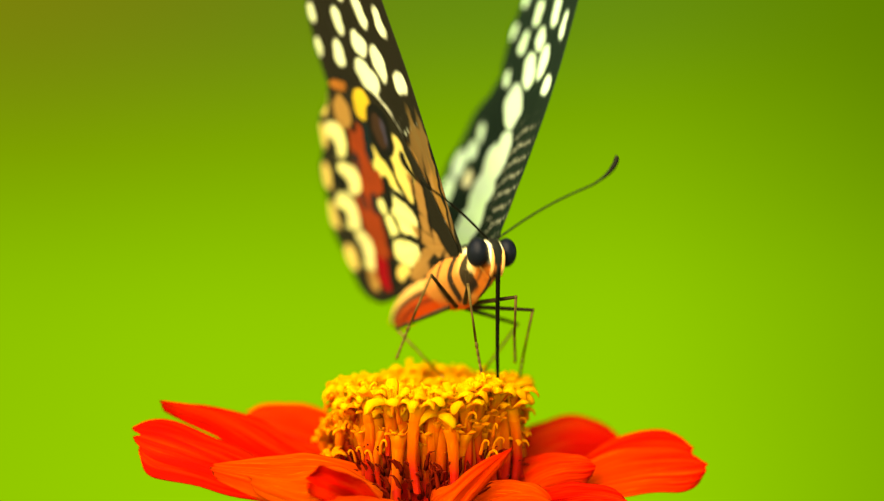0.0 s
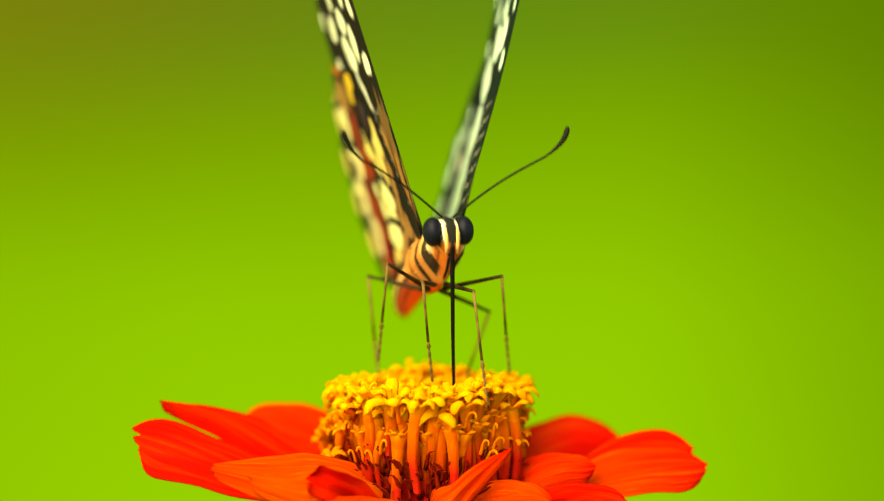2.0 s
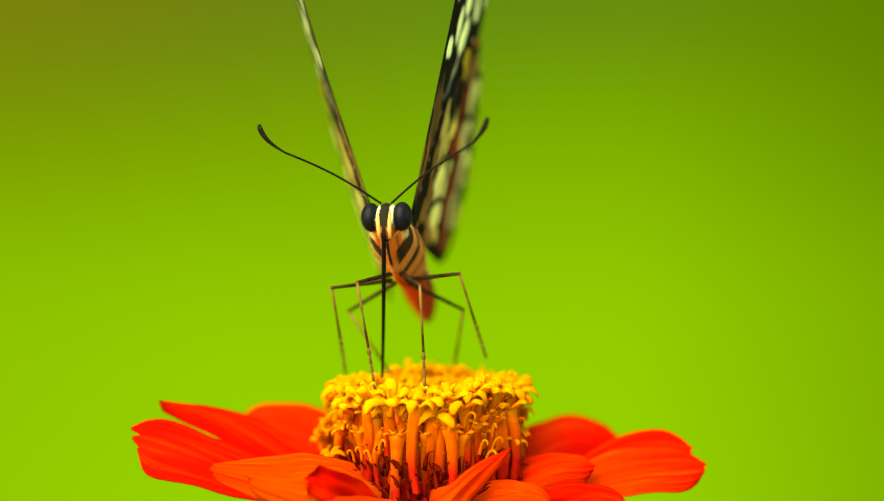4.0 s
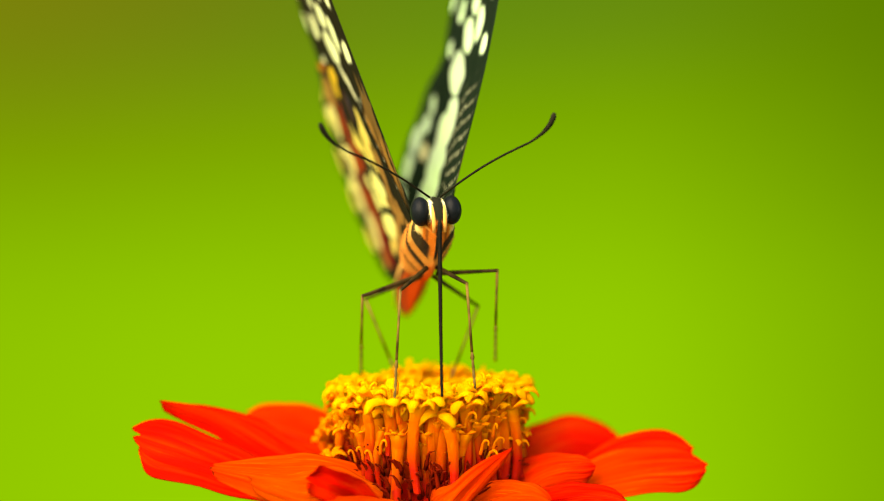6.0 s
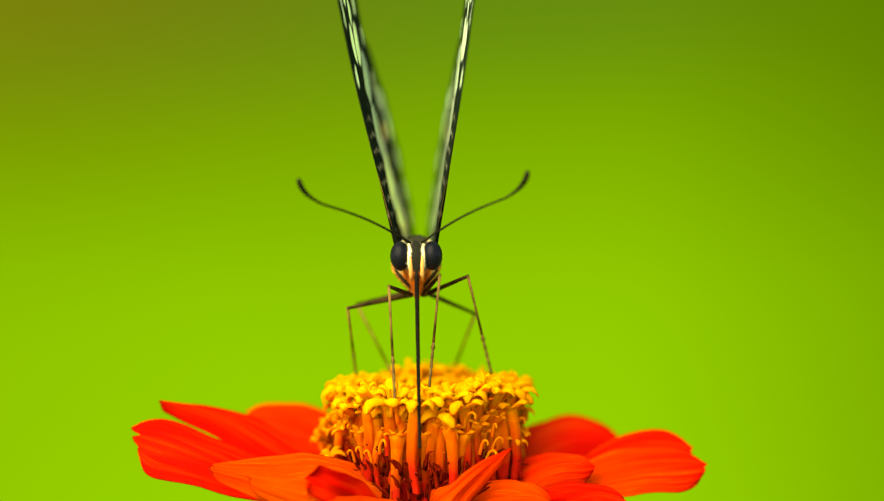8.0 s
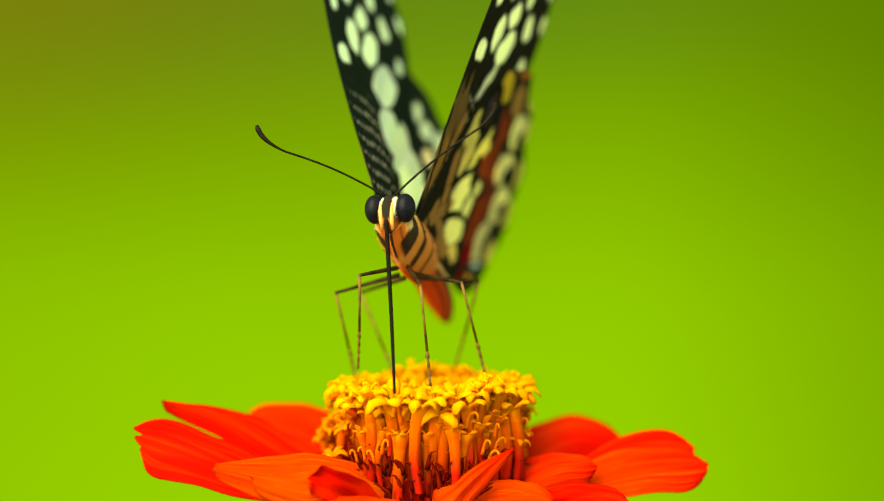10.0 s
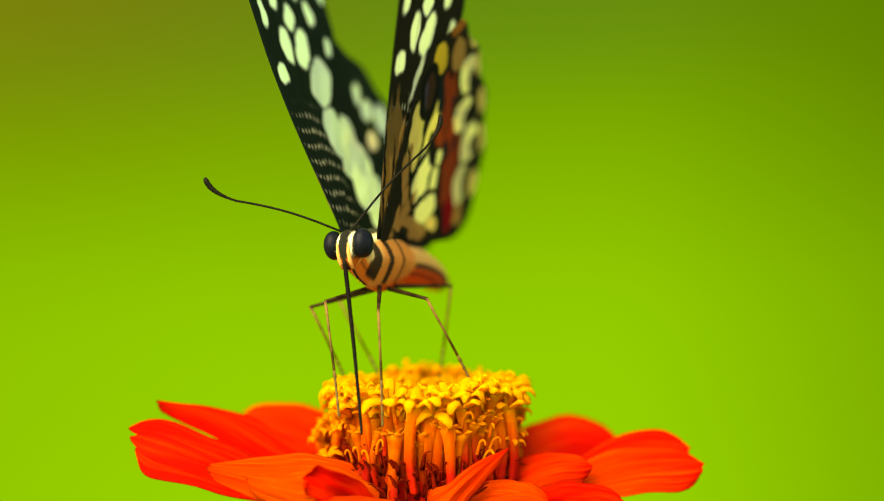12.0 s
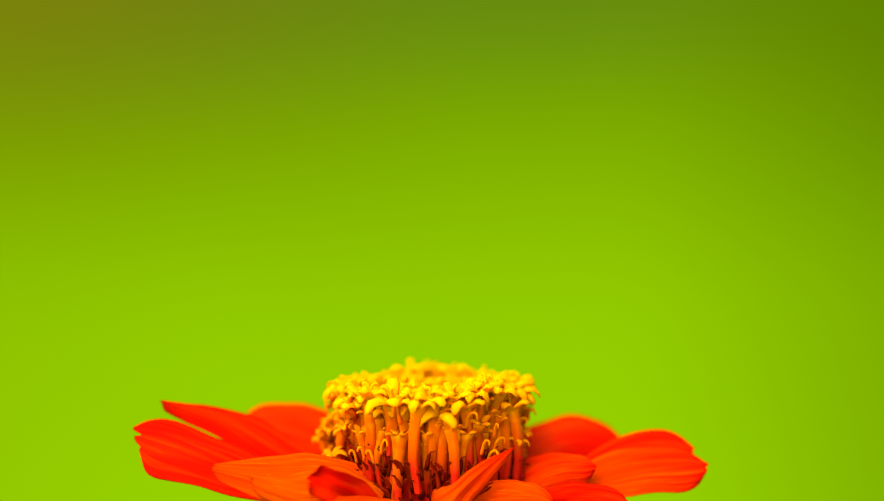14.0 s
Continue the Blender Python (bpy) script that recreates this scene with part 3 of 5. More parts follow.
def paint(points, marks, ground, soft, wob, dust, grow):
    """Colours of wing points: marks laid over a dark ground, with uneven scaly borders."""
    out = np.tile(np.array(ground, dtype=float), (len(points), 1))
    px, py = points[:, 0], points[:, 1]
    wx = wob * np.sin(py * 0.11 + px * 0.05) + 0.6 * wob * np.sin(px * 0.23 - py * 0.17)
    wy = wob * np.cos(px * 0.10 - py * 0.06) + 0.6 * wob * np.sin(py * 0.21 + px * 0.14)
    if dust:
        rows = np.sin(py * 0.225 + 0.02 * px + 0.7 * np.sin(px * 0.06 + py * 0.02))
        broken = np.sin(px * 0.44 + 1.6 * np.sin(py * 0.13)) + 0.5 * np.sin(px * 0.17 - py * 0.21)
        near = np.clip(1 - np.abs(px + 0.20 * py - 48) / 72, 0, 1) * np.clip((262 - py) / 70, 0, 1) * np.clip((py - 20) / 40, 0, 1)
        k = (np.clip((rows - 0.62) * 4.5, 0, 1) * np.clip(broken * 2.2, 0, 1) * np.clip(near * 1.8, 0, 1))[:, None]
        out = out * (1 - 0.8 * k) + np.array((0.66, 0.70, 0.42)) * 0.8 * k
    for a, b, hw, hl, turn, col in marks:
        t = radians(turn)
        dx, dy = px + wx - a, py + wy - b
        along, across = dx * math.sin(t) + dy * math.cos(t), dx * math.cos(t) - dy * math.sin(t)
        more = grow if col is not BLACK and col is not RUST else -0.5
        q = (np.abs(along / (hl + more)) ** 2.5 + np.abs(across / (hw + more)) ** 2.5) ** (1 / 2.5)
        k = np.clip((1 - q) * min(hw, hl) / soft + 0.5, 0, 1)[:, None]
        out = out * (1 - k) + np.array(col) * k
    return out


def wing(name, outline, upper, under, side, offset, label):
    """A thin two-faced wing. side: 1 for the animal's left, -1 for its right."""
    ns, nr = 360, 150
    rim = spline(outline, ns, True)
    if outline is HIND:
        ang = np.arctan2(rim[:, 0], rim[:, 1])
        big = np.clip((np.hypot(rim[:, 0], rim[:, 1]) - 250) / 120, 0, 1)
        rim = rim * (1 + 0.014 * big * np.cos(ang * 26))[:, None]
    hub = np.array((6.0, 14.0))
    rr = (np.arange(1, nr + 1) / nr) ** 0.8
    pts = (hub + rr[:, None, None] * (rim - hub)).reshape(-1, 2)
    edge = np.repeat(rr, ns)
    ang = np.arctan2(pts[:, 0] - hub[0], pts[:, 1] - hub[1])
    far = np.hypot(pts[:, 0], pts[:, 1])
    vein = np.cos(ang * 30)
    bow = 0.00016 * (pts[:, 1] - 120) ** 2 * 0.35 + 0.5 * vein * np.clip(far / 200, 0, 1)
    verts, cols, faces = [], [], []
    m = len(pts)
    for layer in (0, 1):
        thick = (1.3 if layer == 0 else -1.3) * np.clip((1 - edge) * 12, 0.05, 1)
        x = -side * (thick + bow) + side * offset
        verts += [(a * U, b * U, c * U) for a, b, c in zip(x, pts[:, 0], pts[:, 1])]
        verts.append((side * offset * U - side * thick[0] * U, hub[0] * U, hub[1] * U))
        ground = (0.009, 0.020, 0.010) if layer == 0 else (0.020, 0.018, 0.008)
        c = paint(pts, upper if layer == 0 else under, ground, 4.0, 1.8, layer == 0 or outline is FORE, (6.5 if layer == 0 else 1.5) if outline is HIND else (0.5 if layer == 0 else 2.0))
        line = np.clip((vein - 0.972) / 0.02, 0, 1) * np.clip(far / 120 - 2.2, 0, 1) * 0.4
        if layer == 1:
            c = c * (1 - line[:, None]) + np.array((0.02, 0.016, 0.008)) * line[:, None]
        cols += [(*q, 1) for q in c] + [(*ground, 1)]
    for layer in (0, 1):
        o = layer * (m + 1)
        flip = (layer == 0) == (side > 0)
        for i in range(nr - 1):
            for j in range(ns):
                j2 = (j + 1) % ns
                q = (o + i * ns + j, o + i * ns + j2, o + (i + 1) * ns + j2, o + (i + 1) * ns + j)
                faces.append(q if flip else q[::-1])
        for j in range(ns):
            q = (o + m, o + (j + 1) % ns, o + j)
            faces.append(q if flip else q[::-1])
    o = (nr - 1) * ns
    for j in range(ns):
        j2 = (j + 1) % ns
        faces.append((o + j, o + j2, o + j2 + m + 1, o + j + m + 1))
    ob = part(name, mesh(name, verts, faces, colors=cols, materials=[M_WING]), butterfly, label)
    return ob


def loft(sections, n=40, fine=60):
    """Round body through (y, centre z, half width, half height) sections, in drawing units."""
    sec = spline(sections, fine)
    v, f = [], []
    for y, zc, hw, hh in sec:
        for k in range(n):
            a = 2 * math.pi * k / n
            low = max(0.0, -math.sin(a))
            v.append((hw * math.cos(a) * (1 - 0.80 * low ** 1.4), y, zc + hh * math.sin(a)))
    for i in range(fine - 1):
        for k in range(n):
            f.append((i * n + k, i * n + (k + 1) % n, (i + 1) * n + (k + 1) % n, (i + 1) * n + k))
    f.append(tuple(range(n - 1, -1, -1)))
    f.append(tuple((fine - 1) * n + k for k in range(n)))
    return v, f


PEACH, CHEST, BELLY = (0.46, 0.175, 0.030), (0.44, 0.11, 0.013), (0.46, 0.042, 0.004)
CREAMY = (0.46, 0.26, 0.062)


def thorax_color(x, y, z):
    s = abs(x)
    c = blend(CHEST, PEACH, smooth(y, -84, -66))
    c = blend(c, BELLY, smooth(-z + 0.1 * y, -22, 4))
    c = blend(c, BLACK, (1 - smooth(s, 1.5, 3.5)) * (1 - smooth(y, -84, -64)))
    front = 1 - smooth(y, -82, -62)             # lengthwise stripes on the breast
    c = blend(c, (0.56, 0.29, 0.065), smooth(s, 22, 25) * front)
    c = blend(c, BLACK, (1 - smooth(abs(s - 16.5), 1.0, 3.5)) * front * 0.55)
    for off, half in ((-90, 16), (-42, 9), (8, 5)):      # dark bands down the flank
        d = y - off - 0.42 * (50 - z)
        c = blend(c, BLACK, (1 - smooth(abs(d), half - 2.5, half + 2.5)) * smooth(s, 7, 13) * 0.96)
    collar = smooth(y, -114, -110) * (1 - smooth(y, -104, -100)) * smooth(z, 50, 60)
    c = blend(c, (0.56, 0.40, 0.13), collar)
    c = blend(c, (0.03, 0.035, 0.016), smooth(z, 92, 100) * (1 - smooth(s, 16, 28)))
    d = abs(s - 26) / 6
    c = blend(c, (0.66, 0.62, 0.28), (1 - smooth(d, 0.5, 1.4)) * smooth(z, 84, 94))
    return (*c, 1)


def abdomen_color(x, y, z):
    t = (y - 60) / 215
    zc = 42 - 46 * t * t
    h = z - zc
    c = blend(BELLY, PEACH, smooth(h, -14, -2))
    c = blend(c, CREAMY, smooth(h, -5, 6))
    c = blend(c, BLACK, (1 - smooth(abs(h + 4), 3.5, 6.5)) * 0.9)
    c = blend(c, BLACK, (1 - smooth(abs(h + 18), 2, 4)) * 0.7)
    c = blend(c, (0.04, 0.035, 0.02), smooth(h, 27, 33))
    ring = 0.5 + 0.5 * math.cos(y * 0.33)
    return (*blend(c, (0.35, 0.16, 0.05), 0.25 * ring ** 6), 1)


def head_color(x, y, z):
    s = abs(x)
    c = BLACK
    c = blend(c, (0.74, 0.70, 0.36), (1 - smooth(abs(s - 12), 1.5, 3.5)) * smooth(z, 60, 76))
    c = blend(c, CHEST, smooth(66 - z, 0, 10) * smooth(s, 2, 5))
    return (*c, 1)


def body_part(name, sections, paintwork, label, n=40, fine=60):
    v, f = loft(sections, n, fine)
    cols = [paintwork(*p) for p in v]
    return part(name, mesh(name, [Vector(p) * U for p in v], f, colors=cols, materials=[M_BODY]), butterfly, label)


def hair(owner, sections, paintwork, count, length, seed):
    """Short hairs that stand off the body, swept back."""
    rng = random.Random(seed)
    sec = spline(sections, 200)
    v, f, c = [], [], []
    for _ in range(count):
        y, zc, hw, hh = sec[rng.randrange(4, 196)]
        a = rng.uniform(0, 2 * math.pi)
        low = max(0.0, -math.sin(a))
        p = Vector((hw * math.cos(a) * (1 - 0.80 * low ** 1.4), y, zc + hh * math.sin(a)))
        n = Vector((math.cos(a), 0, math.sin(a)))
        d = (n + Vector((rng.uniform(-.4, .4), rng.uniform(0.3, 1.3), rng.uniform(-.5, .2)))).normalized()
        w = d.cross(n).normalized() * 0.5 if d.cross(n).length > 0.01 else Vector((0.5, 0, 0))
        q = length * rng.uniform(0.5, 1.2)
        i = len(v)
        v += [(p - n - w) * U, (p - n + w) * U, (p + d * q) * U]
        f.append((i, i + 1, i + 2))
        c += [paintwork(*p)] * 3
    ob = part("body_hair", mesh("body_hair", v, f, False, colors=c, materials=[M_BODY]), owner, "fine downy hair")
    tagged(ob, kind="stuff")


def ellipsoid(c, r, n=28, m=18):
    v, f = [], []
    for i in range(m + 1):
        t = math.pi * i / m
        for k in range(n):
            a = 2 * math.pi * k / n
            v.append(Vector((c[0] + r[0] * math.sin(t) * math.cos(a), c[1] + r[1] * math.sin(t) * math.sin(a), c[2] + r[2] * math.cos(t))) * U)
    for i in range(m):
        for k in range(n):
            f.append((i * n + k, (i + 1) * n + k, (i + 1) * n + (k + 1) % n, i * n + (k + 1) % n))
    return v, f


THORAX = [(-122, 66, 24, 26), (-102, 62, 34, 38), (-66, 58, 40, 49), (-22, 54, 42, 55), (20, 51, 41, 51), (58, 46, 36, 42), (86, 42, 30, 32)]
ABDOMEN = [(54, 46, 24, 30), (84, 43, 29, 36), (130, 37, 30, 36), (178, 28, 30, 34), (226, 15, 26, 28), (260, 4, 18, 19), (280, -3, 10, 9), (286, -5, 3, 3)]
HEAD = [(-157, 71, 6, 10), (-153, 72, 14, 22), (-141, 75, 22, 32), (-122, 77, 24, 34), (-106, 73, 22, 28), (-94, 69, 18, 22)]
EYE_AT = (27.5, -131, 86)


def build_body():
    thorax = body_part("thorax", THORAX, thorax_color, "orange thorax with slanting black bands", 96, 150)
    hair(thorax, THORAX, thorax_color, 5000, 4.5, 3)
    abdomen = body_part("abdomen", ABDOMEN, abdomen_color, "orange and cream abdomen with black lines", 80, 140)
    hair(abdomen, ABDOMEN, abdomen_color, 1800, 4.0, 4)
    head = body_part("head", HEAD, head_color, "black head with cream lines", 32, 40)
    hair(head, HEAD, head_color, 700, 5.0, 6)
    for side in (-1, 1):
        v, f = ellipsoid((side * EYE_AT[0], EYE_AT[1], EYE_AT[2]), (17.5, 23.5, 25.5))
        part("eye", mesh("eye", v, f, materials=[M_EYE]), head, "large glossy dark compound eye")
    # palps held up before the face
    for side in (-1, 1):
        v, f = tube([Vector(p) * U for p in ((side * 9, -143, 45), (side * 9.5, -153, 59), (side * 10, -157, 75), (side * 10.5, -156, 89))],
                    [r * U for r in (3.2, 3.6, 3.0, 1.5)], 10)
        c = [(*(0.66, 0.30, 0.07), 1)] * len(v)
        part("palp", mesh("palp", v, f, colors=c, materials=[M_BODY]), head, "cream hairy palp")


ANTENNA_ROOT = (9, -136, 109)
ANTENNA_TIP = (203.9 - 9, -239.0 + 136, 232.0 - 109)      # from its root


def build_antenna(side):
    """A thin antenna with an up-curved club; its root is the origin."""
    tip = Vector(ANTENNA_TIP)
    b = Vector((tip.x * 0.93, tip.y * 0.93, tip.z * 0.74))
    pts = [b * (0.84 * k / 24) + Vector((0, 0, 7)) * math.sin(math.pi * k / 24) for k in range(24)]
    for k in range(17):                        # the club bends up in one smooth hook
        q = k / 16
        pts.append(b * 0.84 * (1 - q) ** 2 + b * 1.06 * 2 * q * (1 - q) + tip * q * q)
    rad = [2.0 + 2.9 * smooth(k, 24, 36) - 2.0 * smooth(k, 38, 40) for k in range(41)]
    v, f = tube([Vector((side * x, y, z)) * U for x, y, z in pts], [r * U for r in rad], 8)
    ob = part("antenna", mesh("antenna", v, f, materials=[M_HORN]), butterfly, "thin black antenna with an upturned club")
    ob.location = Vector((side * ANTENNA_ROOT[0], ANTENNA_ROOT[1], ANTENNA_ROOT[2])) * U
    return ob


TONGUE_ROOT = (0, -154, 59)


def build_tongue():
    pts = [(0, 0, 0), (0, 2, -80), (0, 3, -170), (0, 1, -260), (0, -1, -300)]
    v, f = tube([Vector(p) * U for p in spline(pts, 30)], [(4.2 - 1.8 * k / 29) * U for k in range(30)], 10)
    return part("proboscis", mesh("proboscis", v, f, materials=[M_TONGUE]), butterfly, "long straight black proboscis")


FEMUR, SHIN = 118.0, 200.0


def build_leg():
    """Femur and shin (tibia with tarsus) of one leg; each hangs down -z from its joint."""
    pts = [(0, 0, 0), (0, 0, -FEMUR * 0.3), (0, 0, -FEMUR * 0.75), (0, 0, -FEMUR - 1)]
    v, f = tube([Vector(p) * U for p in pts], [r * U for r in (4.6, 4.2, 3.3, 2.9)], 8)
    fem = part("femur", mesh("femur", v, f, materials=[M_LEG]), butterfly, "thin dark brown upper leg")
    a = SHIN * 0.60
    v, f = tube([Vector((0, 0, 2)) * U, Vector((0, 0, -a * 0.55)) * U, Vector((0, 0, -a)) * U], [r * U for r in (2.7, 2.1, 2.5)], 8)
    tib = part("shin", mesh("shin", v, f, materials=[M_SHIN]), butterfly, "thin brown lower leg")
    rows, z = [], -a
    n = 5
    for k in range(n):
        l = (SHIN - a) / n
        rows += [((0, 0.8 * k, z), 2.2), ((0, 0.8 * k + 0.4, z - l * 0.8), 2.9), ((0, 0.8 * k + 0.8, z - l), 2.0)]
        z -= l
    v, f = tube([Vector(p) * U for p, r in rows], [r * U for p, r in rows], 6)
    part("tarsus", mesh("tarsus", v, f, materials=[M_SHIN]), tib, "jointed foot")
    for s in (-1, 1):
        v, f = tube([Vector((0, 0, -a + 2)) * U, Vector((s * 4, 1, -a - 12)) * U], [1.1 * U, 0.4 * U], 5)
        part("spur", mesh("spur", v, f, materials=[M_SHIN]), tib)
    return fem, tib


build_body()
WINGS = {}
for side, key in ((-1, "R"), (1, "L")):
    WINGS["F" + key] = wing("forewing", FORE, FORE_UPPER, FORE_UNDER, side, 0.0, "black forewing with cream patches, streaked ochre beneath")
    WINGS["H" + key] = wing("hindwing", HIND, HIND_UPPER, HIND_UNDER, side, 5.0, "rounded hindwing with cream crescents and a rust band")
ANTENNAE = {"R": build_antenna(-1), "L": build_antenna(1)}
TONGUE = build_tongue()
LEGS = {k: build_leg() for k in ("R1", "R2", "R3", "L1", "L2", "L3")}
HIPS = {"1": (10, -38, 6), "2": (13, -8, 2), "3": (12, 22, 4)}

# the many small pieces of the disc
build_florets(DISC)
build_bracts(DISC)

# ------------------------------------------------------------------ movement
# where the butterfly is: seconds; place from FOCUS in mm; yaw, pitch, roll
BODY_ROWS = [(0, 2.02, 0, -6.18, 25.58, -10.54, 2.6), (0.2, 2.15, 0, -3.53, 16.21, -25.24, 2.88), (0.5, 1.47, 0, -6.02, 24.14, -8.77, 1.77),
    (0.7, 1.54, 0, -6.57, 24.73, -6.43, 2.28), (1, 1.93, 0, -7.06, 20.54, -9.38, 2.4), (1.2, 1.31, 0, -5.57, 12.83, -18.7, 4.05),
    (1.5, -0.62, 0, -4.05, 8, -26.22, -1.29), (1.7, -0.05, 0, -2.98, 10.15, -25.07, -0.89), (2, -0.73, 0, -4.28, 13.3, -13.41, -1.35),
    (2.2, -0.58, 0, -6.04, 13.43, -3.49, 0.32), (2.5, -1.11, 0, -3.45, -6.12, -27.76, 0.52), (2.7, -2.35, 0, -3.02, -3.15, -23.48, -0.5),
    (3, -4.5, 0, -3.24, -10.43, -26.13, -1.01), (3.2, -4.94, 0, -2.61, -11.78, -27.91, -2.85), (5.3, -2.73, 0, -5.02, -1.78, 0.72, -1.22),
    (5.5, -2.24, 0, -3.54, 9.73, -16, 0.97), (5.7, -1.01, 0, -3.1, 9.05, -18.13, -1.77), (6, -1.4, 0, -2.73, 9.91, -18.49, -2.72),
    (6.2, -0.95, 0, -2.55, 11.08, -17.52, -1.45), (6.5, -0.97, 0, -3.77, 13.89, -9.34, -0.34), (6.7, -1.19, 0, -5.59, 12.5, 0.59, 0.94),
    (7, -1.44, 0, -3.02, 1.1, -20.05, -0.94), (7.2, -2.58, 0, -2.56, -3.38, -19.3, -2.1), (7.5, -2.71, 0, -2.3, -2.91, -18.93, -3.09),
    (7.7, -2.81, 0, -3.45, -2.64, -7.77, -2.22), (8, -2.67, 0, -4.82, 0.78, 1.52, -1.02), (8.2, -3.93, 0, -2.51, -16.98, -21.06, -4.5),
    (10.3, -3.59, 0, -2.9, -15.1, -20.92, -3.82), (10.5, -4.23, 0, -3.81, -17.36, -10.03, -2.16), (10.7, -4.23, 0, -5.62, -15.37, 2.88, -1.32),
    (11, -3.65, 0, -3.21, -9.51, -23.69, -4.17), (11.2, -2.47, 0, -3.14, -4.98, -19.61, -5.14), (11.5, -3.18, 0, -3.36, -2.21, -17.69, -6.64),
    (11.7, -5.03, 0, -4.04, -20.44, -13.19, -7.56), (11.8, -5.56, 0, -3.65, -28.64, -8.99, -7.32), (12, -6.23, 0, -4.21, -22.33, -2.38, -6.53),
    (12.2, -5.45, 0, -3.54, -23.32, -9.06, -8.14), (12.5, -5.44, 0, -3.6, -22.51, -4.16, -9.9), (12.7, -5.22, 0, -4.43, -21.94, -2.12, -6.64),
    (13, -6.38, 0, -2.94, -34.8, -14.84, -11.07), (13.2, -6.25, 0, -3.27, -30.14, -16.59, -10.03), (13.3, -6.42, 0, -3.27, -24.28, -15.92, -9.91),
    (13.4, -7.44, 0, -2.31, -44.47, -14.5, -3.24), (13.433, -7.8, -3, 2.5, -50, -14, 16), (13.467, -7.6, -9, 16, -62, -14, 46), (13.5, -7.5, -14, 28, -74, -13, 75),
    (13.6, -40, 0, 64, -70, -20, 60), (13.8, -80, 60, 150, -55, -25, 20), (14, -150, 120, 210, -45, -30, 0)]
